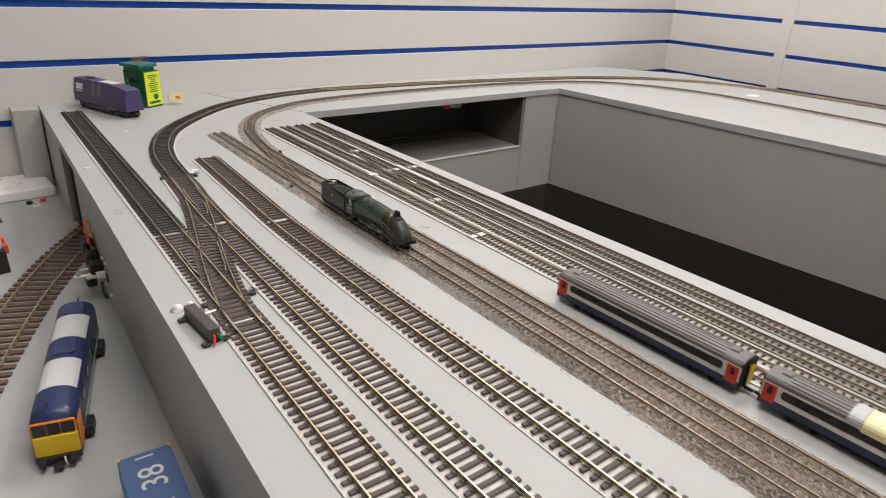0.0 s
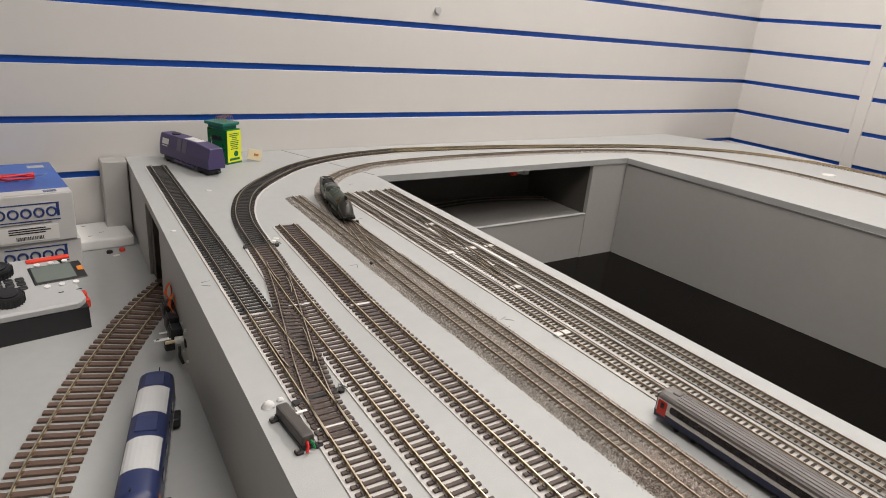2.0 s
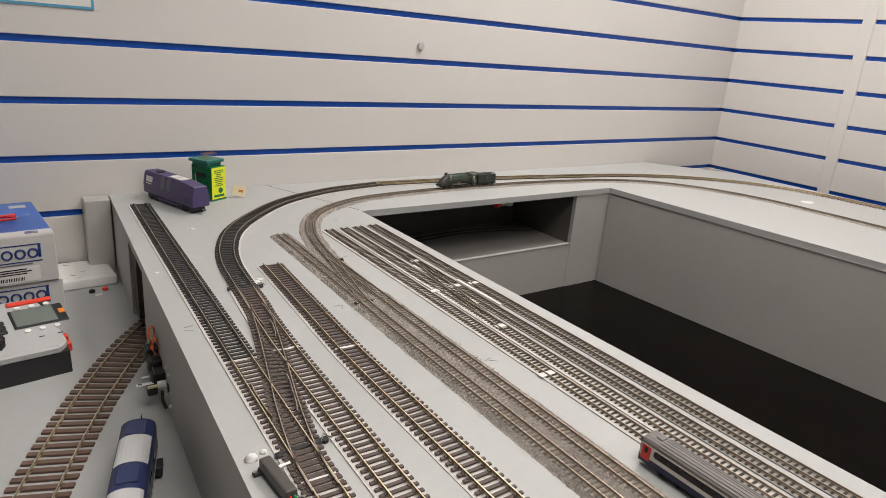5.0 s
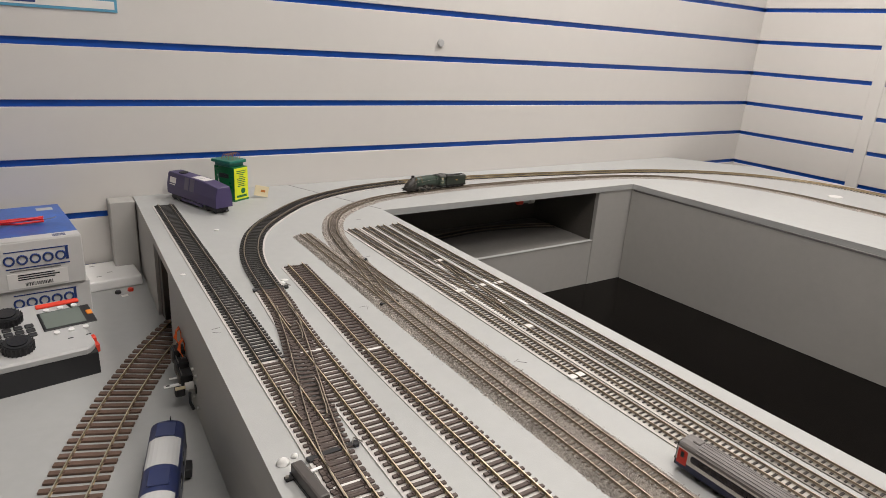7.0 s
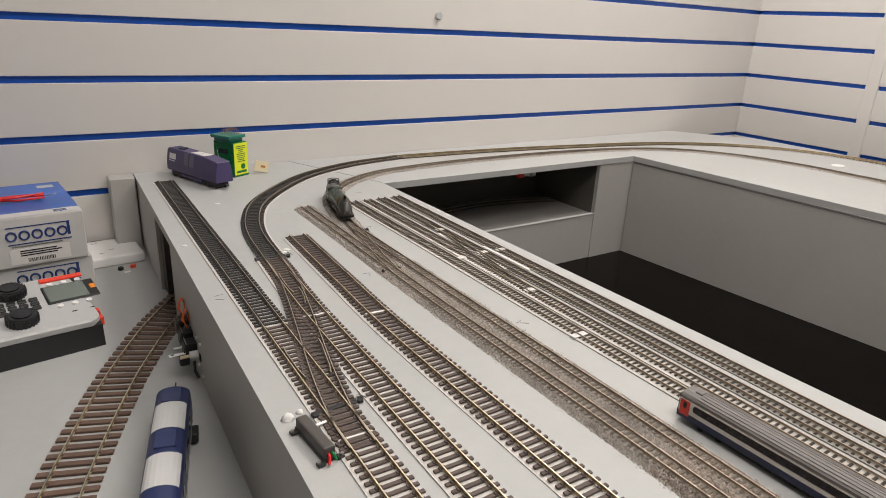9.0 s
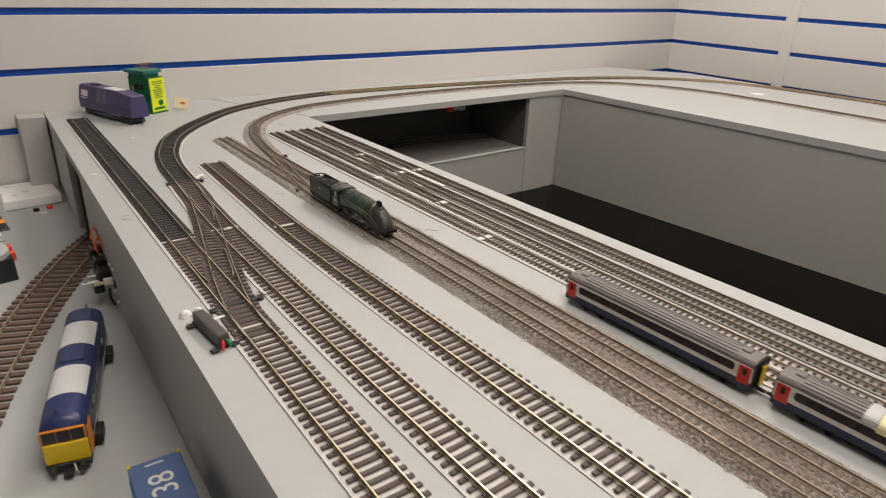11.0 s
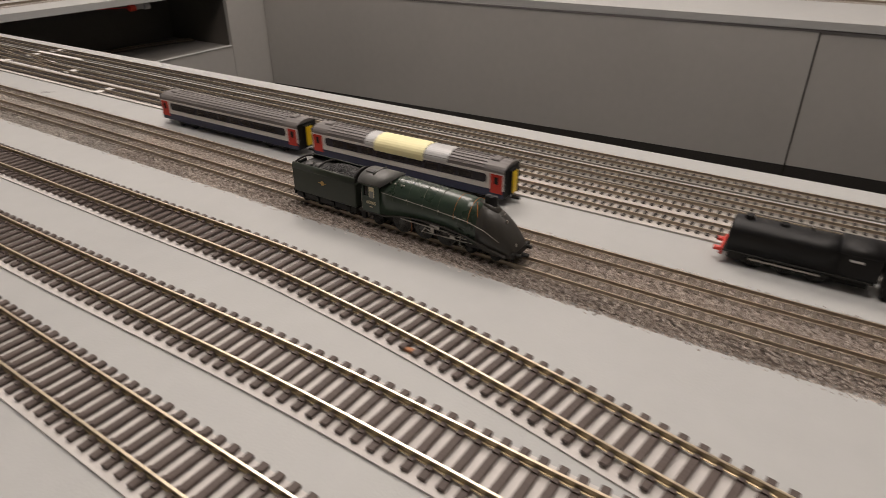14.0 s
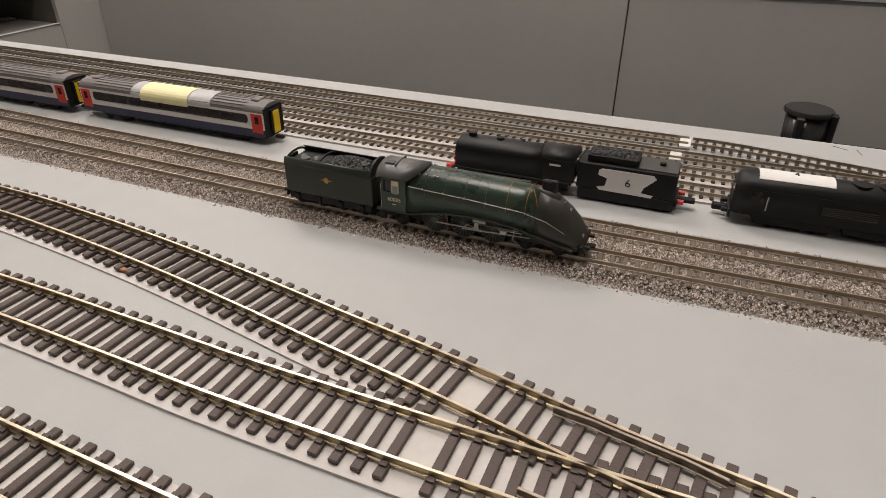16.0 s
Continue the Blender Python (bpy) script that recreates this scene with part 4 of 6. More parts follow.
def tender_car():
    """Local +x forward, its front at x = 0; rail top at z = 0."""
    t = thing("tender", "dark green corridor tender full of coal", "tender")
    W = 0.0096
    part("tank", box(-0.0480, 0.0, -W, W, 0.0068, 0.0196, 0.0005), M_GREEN_TENDER, t)
    for s in (-1, 1):
        bm = bmesh.new()
        rows = []
        for k in range(7):
            a = k / 6 * math.pi / 2
            rows.append([(x, s * (W - 0.0016 * (1 - math.cos(a))), 0.0193 + 0.0030 * math.sin(a)) for x in (-0.0478, -0.0005)])
        for ra, rb in zip(rows, rows[1:]):
            v = [bm.verts.new(p) for p in (ra[0], ra[1], rb[1], rb[0])]
            bm.faces.new(v)
        bmesh.ops.remove_doubles(bm, verts=bm.verts, dist=1e-6)
        ext = bmesh.ops.extrude_face_region(bm, geom=bm.faces[:])
        bmesh.ops.translate(bm, vec=(0, -s * 0.0004, -0.0002), verts=[v for v in ext["geom"] if isinstance(v, bmesh.types.BMVert)])
        part("side_sheet", bm, M_GREEN_TENDER, t, "", True)
        part("crest", cyl(0.0013, 0.00012, Matrix.Translation((-0.0245, s * (W + 0.00008), 0.0152)) @ Matrix.Rotation(math.pi / 2, 4, "X"), 14), M_GOLD, t, "small gold lion crest")
        part("crest_wing", box(-0.0275, -0.0215, s * (W + 0.00006) - 0.00006, s * (W + 0.00006) + 0.00006, 0.0150, 0.0154), M_GOLD, t)
        part("axle_frame", box(-0.0470, -0.0010, s * 0.0080 - 0.0008, s * 0.0080 + 0.0008, 0.0030, 0.0072, 0.0003), M_BLACK_METAL, t)
        for x in (-0.0060, -0.0180, -0.0300, -0.0420):
            part("axle_box", box(x - 0.0013, x + 0.0013, s * 0.0088 - 0.0008, s * 0.0088 + 0.0008, 0.0030, 0.0062, 0.0003), M_BLACK_METAL, t)
            wheel(t, x, s * 0.0056, 0.0040, "wheel")
    # end hoops and bulkheads
    for x, up in ((-0.0475, 0.0030), (-0.0290, 0.0036)):
        ring = [(x, (W - 0.0006) * math.cos(a), 0.0195 + up * math.sin(a)) for a in np.linspace(0, math.pi, 13)]
        part("hoop", tube(ring, 0.0005, 6), M_BLACK_METAL, t, "black curved bulkhead hoop")
    part("front_bulkhead", loft([arch(x, W - 0.0002, 0.0190, 0.0254, 14, 0.05) for x in (-0.0016, -0.0006)]), M_BLACK_METAL, t, "black rounded front bulkhead")
    for x in (-0.0350, -0.0425):
        part("tank_dome", loft([arch(x + d, 0.0036 * k, 0.0190, 0.0194 + 0.0020 * k, 10, 0.1) for d, k in ((-0.0028, 0.3), (-0.0016, 0.85), (0.0, 1.0), (0.0016, 0.85), (0.0028, 0.3))]), M_SOOT, t, "", True)
    part("filler_deck", box(-0.0470, -0.0295, -W + 0.001, W - 0.001, 0.0195, 0.0200), M_BLACK, t)
    part("filler", cyl(0.0022, 0.0022, Matrix.Translation((-0.0390, -0.004, 0.0205)), 14), M_SOOT, t)
    # coal heap
    bm = bmesh.new()
    rng = random.Random(8)
    bmesh.ops.create_grid(bm, x_segments=34, y_segments=20, size=0.5)
    for v in bm.verts:
        u, w = v.co.x * 2, v.co.y * 2
        v.co = Vector((-0.0155 + u * 0.0130, w * 0.0078, 0.0199 + 0.0034 * (1 - u * u * 0.8) * (1 - w * w * 0.8) + rng.uniform(-0.0005, 0.0005)))
    part("coal", bm, M_COAL, t, "heap of black coal")
    bb = part("rear_beam", box(-0.0492, -0.0480, -0.0088, 0.0088, 0.0036, 0.0072, 0.0003), M_BLACK_METAL, t)
    part("gangway", box(-0.0494, -0.0480, -0.0035, 0.0035, 0.0075, 0.0210, 0.0004), M_BLACK, t, "black corridor gangway")
    for s in (-1, 1):
        part("buffer", cyl(0.0010, 0.0026, Matrix.Translation((-0.0504, s * 0.0058, 0.0053)) @ Matrix.Rotation(math.pi / 2, 4, "Y"), 10), M_BLACK_METAL, bb)
    part("frame", box(-0.0470, -0.0010, -0.0040, 0.0040, 0.0020, 0.0074), M_BLACK_METAL, t)
    part("drawbar", box(-0.0005, 0.0045, -0.0015, 0.0015, 0.0040, 0.0060), M_BLACK_METAL, t)
    return t


# ---------------------------------------------------------------- vehicles standing beside the yard
def text_mesh(words, size, depth=0.0001):
    cu = bpy.data.curves.new("lettering", "FONT")
    cu.body, cu.size, cu.extrude = words, size, depth
    cu.align_x, cu.align_y = "CENTER", "CENTER"
    tmp = bpy.data.objects.new("lettering", cu)
    scene.collection.objects.link(tmp)
    bpy.context.view_layer.update()
    me = bpy.data.meshes.new_from_object(tmp)
    bpy.data.objects.remove(tmp)
    return me


def lettering(words, size, material, parent, m, name="lettering", label=""):
    me = text_mesh(words, size)
    me.materials.clear()
    me.materials.append(material)
    ob = new(name, me)
    ob.parent = parent
    ob.matrix_basis = m
    if label:
        tagged(ob, label)
    return ob


def coach(label, at, taped):
    """A two-car unit's car: +x towards the gangway end with the yellow door, length 0.152; floor of the wheels at z = 0."""
    c = thing("railcar", label, "train car", at, "railcars")
    L, W = 0.076, 0.0098
    z0, zb, zw0, zw1, zr = 0.0048, 0.0095, 0.0138, 0.0188, 0.0205

    part("lower_body", box(-L, L, -W, W, z0, zb + 0.0006, 0.0004), M_NAVY, c, "navy blue lower body")
    part("white_band", box(-L, L, -W - 0.0001, W + 0.0001, zb + 0.0006, zw0 - 0.0006), M_WHITE, c)
    part("upper_body", box(-L, L, -W, W, zw0 - 0.0006, zr, 0.0003), M_WHITE, c, "off-white upper body")
    for s in (-1, 1):
        mid, half, reach = (zw0 + zw1) / 2 + 0.0001, (zw1 - zw0) / 2 + 0.0003, L - 0.0118
        out = []
        for a in np.linspace(-math.pi / 2, math.pi / 2, 9):
            out.append((reach - half * 0.6 + half * 0.6 * math.cos(a), half * math.sin(a)))
        for a in np.linspace(math.pi / 2, 3 * math.pi / 2, 9):
            out.append((-reach + half * 0.6 + half * 0.6 * math.cos(a), half * math.sin(a)))
        own = prism(out, -0.00018, 0.00018)
        bmesh.ops.transform(own, matrix=Matrix.Translation((0, s * W, mid)) @ Matrix.Rotation(math.pi / 2, 4, "X"), verts=own.verts)
        part("window_band", own, M_WINDOW_BAND, c, "dark round-ended window band")
    part("cant_rail", box(-L, L, -W - 0.0001, W + 0.0001, zw1 + 0.0005, zr + 0.0003), M_WHITE, c, "white strip below the roof")
    for s in (-1, 1):
        n = 9
        for k in range(n):
            xa = -L + 0.019 + k * (2 * L - 0.038) / n
            xb = xa + (2 * L - 0.038) / n - 0.0030
            part("window", box(xa, xb, s * W - 0.00025, s * W + 0.00025, zw0 + 0.0007, zw1 - 0.0005), M_GLASS, c)
        for q in (-1, 1):
            part("door", box(q * (L - 0.0052) - 0.0040, q * (L - 0.0052) + 0.0040, s * W - 0.0003, s * W + 0.0003, zb - 0.0016, zw1 + 0.0012), M_RED, c, "bright red passenger door")
            part("door_window", box(q * (L - 0.0052) - 0.0014, q * (L - 0.0052) + 0.0014, s * W - 0.0004, s * W + 0.0004, zw0, zw1 - 0.0004), M_GLASS, c)
    # roof with long ribs
    rings = []
    for x, k in ((-L, 0.94), (-L + 0.002, 1), (L - 0.002, 1), (L, 0.94)):
        r = []
        for i in range(15):
            a = math.pi * i / 14
            rib = 0.00022 if i % 2 else 0
            r.append((x, -W * math.cos(a) * 1.005, zr + (0.0056 * k + rib) * math.sin(a) ** 0.8))
        r.append((x, W * 0.98, zr - 0.0004))
        r.append((x, -W * 0.98, zr - 0.0004))
        rings.append(r)
    roof = part("roof", loft(rings), M_ROOF_GREY, c, "dusty grey ribbed roof")
    for i in range(1, 10):
        a = math.pi * i / 10
        y, z = -W * math.cos(a), zr + 0.0057 * math.sin(a) ** 0.8
        part("rib", box(-L + 0.014, L - 0.014, y - 0.0003, y + 0.0003, z - 0.0003, z + 0.00035), M_ROOF_GREY, roof)
    for q in (-1, 1):
        part("roof_pod", box(q * (L - 0.010) - 0.003, q * (L - 0.010) + 0.003, -0.0035, 0.0035, zr + 0.0046, zr + 0.0066, 0.0006), M_ROOF_GREY, roof)
        e = part("end_wall", box(q * (L + 0.0002) - 0.0004, q * (L + 0.0002) + 0.0004, -W * 0.97, W * 0.97, z0, zr + 0.003), M_BLACK, c, "black end wall")
        part("gangway", box(q * (L + 0.0012) - 0.001, q * (L + 0.0012) + 0.001, -0.0042, 0.0042, z0 + 0.001, zr + 0.0015, 0.0004), M_BLACK, e)
        part("gangway_door", box(q * (L + 0.0024) - 0.0003, q * (L + 0.0024) + 0.0003, -0.0030, 0.0030, z0 + 0.0022, zr + 0.0003), M_YELLOW, e, "yellow gangway door")
        part("coupling", box(q * (L + 0.0035) - 0.003, q * (L + 0.0035) + 0.003, -0.0013, 0.0013, 0.0028, 0.0044, 0.0003), M_BLACK_METAL, e)
        bogie = part("bogie", box(q * 0.050 - 0.012, q * 0.050 + 0.012, -0.0070, 0.0070, 0.0022, 0.0052, 0.0004), M_BLACK_METAL, c)
        for w in (-0.0075, 0.0075):
            for s in (-1, 1):
                part("wheel", cyl(0.0029, 0.0016, Matrix.Translation((q * 0.050 + w, s * 0.0056, 0.0029)) @ Matrix.Rotation(math.pi / 2, 4, "X"), 16), M_BLACK_METAL, bogie)
    part("underframe", box(-0.034, 0.034, -0.0072, 0.0072, 0.0020, 0.0050, 0.0006), M_BLACK_METAL, c)
    if taped:
        # wrap of tape over the roof and a pale worn patch beside it
        def wrap(x0, x1, lift, reach):
            rr = []
            for x in (x0, x1):
                outer = []
                for i in range(17):
                    a = -reach + (math.pi + 2 * reach) * i / 16
                    b = min(max(a, 0), math.pi)
                    drop = (a - b) if a < 0 else (b - a if a > math.pi else 0)
                    outer.append((x, -(W + lift) * math.cos(b), zr + (0.0060 + lift) * max(0, math.sin(b)) ** 0.8 + drop * 0.006))
                inner = [(p[0], p[1] * 0.96, p[2] - 0.0004) for p in outer[::-1]]
                rr.append(outer + inner)
            return loft(rr)
        part("masking_tape", wrap(-0.021, 0.018, 0.0005, 0.35), M_TAPE, c, "cream masking tape wrapped over the roof")
        part("clear_tape", wrap(-0.029, -0.0215, 0.0003, 0.0), M_CTRL, c, "narrow shiny clear tape patch on the roof")
        part("clear_tape", wrap(0.0185, 0.036, 0.0003, 0.0), M_CTRL, c, "shiny clear tape patch on the roof")
    return c


coach("grey-roofed railcar in navy and white with red doors", pose(0.2035, 0.168, DECK, 0, 0, -90), False)
coach("grey-roofed railcar with cream masking tape over its roof", pose(0.2042, 0.0025, DECK, 0, 0, -90), True)


def label_sheet(outline, material, parent, m, name="paper_label", label=""):
    own = prism(outline, 0, 0.00025)
    bmesh.ops.transform(own, matrix=m, verts=own.verts)
    return part(name, own, material, parent, label)


def black_steam_engine():
    """Smokebox towards local -x, tender behind at +x; near side is -y."""
    e = thing("black_steam_engine", "matt black steam engine and tender with a torn paper label", "locomotive", pose(0.2030, -0.262, DECK, 0, 0, -90))
    W = 0.0092
    part("tank_casing", loft([arch(x, W, 0.008, zt, 12, 0.66) for x, zt in ((-0.0615, 0.0225), (-0.0605, 0.0236), (-0.020, 0.0236), (-0.012, 0.0236))]), M_BLACK, e, "flat-sided black boiler casing", True)
    part("chimney", cyl(0.0025, 0.0024, Matrix.Translation((-0.0545, 0, 0.0242)), 14, 0.0022), M_BLACK, e)
    part("dome", cyl(0.0024, 0.0012, Matrix.Translation((-0.0385, 0, 0.0240)), 14, 0.002), M_BLACK, e)
    part("whistle", cyl(0.0009, 0.0016, Matrix.Translation((-0.026, 0.002, 0.0240)), 8), M_STEEL, e)
    cab = part("cab", box(-0.0125, 0.0050, -W, W, 0.008, 0.0205, 0.0005), M_BLACK, e)
    part("cab_roof", loft([arch(x, W + 0.0002, 0.0196, 0.0246, 12, 0.2) for x in (-0.0135, 0.0048)]), M_BLACK, cab, "", True)
    part("firebox_fittings", box(0.0035, 0.0065, -0.004, 0.004, 0.012, 0.0205, 0.001), M_STEEL, cab)
    part("cab_marking", box(-0.0085, -0.0025, -W - 0.0002, -W, 0.0165, 0.0175), M_WHITE, cab, "small white cab marking")
    part("footplate", box(-0.063, 0.004, -0.0095, 0.0095, 0.0068, 0.0080, 0.0003), M_BLACK_METAL, e)
    part("frame", box(-0.060, 0.002, -0.0045, 0.0045, 0.002, 0.0070), M_BLACK_METAL, e)
    for x in (-0.048, -0.034, -0.020):
        for s in (-1, 1):
            wheel(e, x, s * 0.0056, 0.0054, "driving_wheel")
    for s in (-1, 1):
        part("coupling_rod", box(-0.050, -0.018, s * 0.0074 - 0.0003, s * 0.0074 + 0.0003, 0.0042, 0.0052), M_STEEL, e)
        part("cylinder", box(-0.0605, -0.052, s * 0.0076 - 0.0018, s * 0.0076 + 0.0018, 0.0030, 0.0080, 0.001), M_BLACK_METAL, e)
    bb = part("front_beam", box(-0.0645, -0.063, -0.0090, 0.0090, 0.0042, 0.0080, 0.0003), M_RED, e, "red buffer beam")
    for s in (-1, 1):
        part("buffer", cyl(0.0013, 0.0032, Matrix.Translation((-0.0660, s * 0.0058, 0.0060)) @ Matrix.Rotation(math.pi / 2, 4, "Y"), 10), M_RED, bb)
    t = part("tender_tank", box(0.0065, 0.0560, -W, W, 0.0070, 0.0212, 0.0005), M_BLACK, e, "matt black tender tank")
    part("coal_rail", box(0.0105, 0.0360, -W + 0.0022, W - 0.0022, 0.0212, 0.0250, 0.0004), M_BLACK, t)
    bm = bmesh.new()
    rng = random.Random(5)
    bmesh.ops.create_grid(bm, x_segments=30, y_segments=18, size=0.5)
    for v in bm.verts:
        u, w = v.co.x * 2, v.co.y * 2
        v.co = Vector((0.0235 + u * 0.0115, w * 0.0060, 0.0249 + 0.0018 * (1 - u * u) * (1 - w * w) + rng.uniform(-0.0005, 0.0006)))
    part("coal", bm, M_COAL, t, "black coal load")
    part("rear_deck", box(0.0365, 0.0555, -W + 0.0006, W - 0.0006, 0.0212, 0.0219), M_SOOT, t)
    part("filler", cyl(0.0016, 0.0016, Matrix.Translation((0.0475, 0, 0.0224)), 12), M_BLACK, t)
    part("tender_frame", box(0.0075, 0.0560, -0.0092, 0.0092, 0.0012, 0.0072, 0.0004), M_BLACK, e)
    for x in (0.018, 0.033, 0.048):
        for s in (-1, 1):
            wheel(e, x, s * 0.0060, 0.0040, "tender_wheel", False)
    rb = part("rear_beam", box(0.0560, 0.0575, -0.0088, 0.0088, 0.0042, 0.0078, 0.0003), M_BLACK, e)
    for s in (-1, 1):
        part("buffer", cyl(0.0013, 0.0032, Matrix.Translation((0.0590, s * 0.0058, 0.0060)) @ Matrix.Rotation(math.pi / 2, 4, "Y"), 10), M_RED, rb)
    part("coupling", box(0.0575, 0.0660, -0.0020, 0.0020, 0.0040, 0.0062, 0.0004), M_BLACK_METAL, rb)
    part("lamp_bracket", tube([(0.0556, -0.007, 0.0195), (0.0556, -0.007, 0.0225), (0.0570, -0.007, 0.0225)], 0.0003, 5), M_BLACK_METAL, t)
    # torn label on the tender side
    outl = [(-0.0150, 0.0052), (-0.0135, 0.0062), (0.0120, 0.0062), (0.0136, 0.0044), (0.0080, -0.0012), (0.0070, -0.0040), (0.0130, -0.0046), (0.0122, -0.0060), (-0.0140, -0.0056), (-0.0152, -0.0042), (-0.0112, -0.0030), (-0.0105, 0.0012), (-0.0152, 0.0026)]
    lab = label_sheet(outl, M_PAPER, t, Matrix.Translation((0.0325, -W - 0.0001, 0.0130)) @ Matrix.Rotation(math.pi / 2, 4, "X"), label="torn white paper label")
    lettering("6", 0.0058, M_INK, lab, Matrix.Translation((0.0325, -W - 0.0004, 0.0130)) @ Matrix.Rotation(math.pi / 2, 4, "X"), "numeral", "black printed figure 6")
    return e


black_steam_engine()


def black_diesel():
    """A bonneted black diesel: +x towards the steam engine; the near side is +y after turning."""
    d = thing("black_diesel_engine", "matt black diesel engine with a white paper label on its roof", "locomotive", pose(0.2060, -0.412, DECK, 0, 0, 91.5))
    W, L = 0.0098, 0.068

    def ring(x, half, zs, zt, z0=0.0062):
        pts = [(x, -half, z0), (x, -half, zs)]
        for k in range(1, 8):
            a = math.pi - math.pi * k / 8
            pts.append((x, half * math.cos(a), zs + (zt - zs) * math.sin(a)))
        pts += [(x, half, zs), (x, half, z0)]
        return pts
    body = part("body", loft([ring(-L, W, 0.0195, 0.0258), ring(L - 0.006, W, 0.0195, 0.0258), ring(L - 0.002, W * 0.97, 0.0180, 0.0245), ring(L, W * 0.90, 0.0150, 0.0215)]), M_BLACK, d, "", True)
    for s in (-1, 1):
        part("cab_side_window", box(L - 0.0125, L - 0.0080, s * W - 0.0003, s * W + 0.0003, 0.0150, 0.0188), M_GLASS, d)
        part("windscreen", box(L - 0.0022, L + 0.0002, s * 0.0040 - 0.0032, s * 0.0040 + 0.0032, 0.0160, 0.0200), M_GLASS, d)
        part("waist_strip", box(-L, L - 0.003, s * (W + 0.0001) - 0.0002, s * (W + 0.0001) + 0.0002, 0.0192, 0.0197), M_BLACK_METAL, d)
        for g in (0.018, -0.012):
            grille = part("grille", box(g - 0.012, g + 0.012, s * (W + 0.0001) - 0.0002, s * (W + 0.0001) + 0.0002, 0.0112, 0.0160), M_BLACK_METAL, d)
            for k in range(5):
                z = 0.0118 + k * 0.0009
                part("slat", box(g - 0.0115, g + 0.0115, s * (W + 0.0004) - 0.0003, s * (W + 0.0004) + 0.0003, z, z + 0.0004), M_SOOT, grille)
        part("handrail", tube([(L - 0.015, s * (W + 0.0006), 0.0100), (L - 0.015, s * (W + 0.0006), 0.0170)], 0.0003, 5), M_STEEL, d)
    for x in (0.040, -0.042):
        bogie = part("bogie", box(x - 0.017, x + 0.017, -0.0088, 0.0088, 0.0016, 0.0062, 0.0006), M_BLACK_METAL, d)
        for w in (-0.0095, 0.0095):
            for s in (-1, 1):
                part("wheel", cyl(0.0036, 0.0016, Matrix.Translation((x + w, s * 0.0058, 0.0036)) @ Matrix.Rotation(math.pi / 2, 4, "X"), 16), M_BLACK_METAL, bogie)
    part("fuel_tank", box(-0.020, 0.018, -0.0085, 0.0085, 0.0018, 0.0062, 0.0008), M_BLACK_METAL, d)
    bb = part("buffer_beam", box(L - 0.0005, L + 0.0008, -0.0090, 0.0090, 0.0030, 0.0075, 0.0003), M_BLACK, d)
    for s in (-1, 1):
        part("buffer", cyl(0.0013, 0.0030, Matrix.Translation((L + 0.0022, s * 0.0058, 0.0056)) @ Matrix.Rotation(math.pi / 2, 4, "Y"), 10), M_BLACK_METAL, bb)
    part("coupling", box(L + 0.0008, L + 0.0080, -0.0020, 0.0020, 0.0028, 0.0058, 0.0005), M_BLACK_METAL, bb)
    # paper label draped on the roof
    rings = []
    for i in range(9):
        a = math.radians(48 + 84 * i / 8)
        y, z = W * math.cos(a), 0.0195 + 0.0066 * math.sin(a)
        rings.append([(0.026, y, z), (0.0585, y, z), (0.0585, y * 0.99, z - 0.0003), (0.026, y * 0.99, z - 0.0003)])
    lab = part("paper_label", loft(rings), M_PAPER, d, "white paper label taped over the roof")
    lettering("4", 0.0050, M_INK, lab, Matrix.Translation((0.0422, 0, 0.0263)) @ Matrix.Rotation(math.pi, 4, "Z"), "numeral", "faint printed figure 4")
    for x in (0.0145, 0.004):
        part("roof_disc", cyl(0.0042, 0.0006, Matrix.Translation((x, 0.001, 0.0258)), 18), M_BLACK_METAL, d)
    return d


black_diesel()


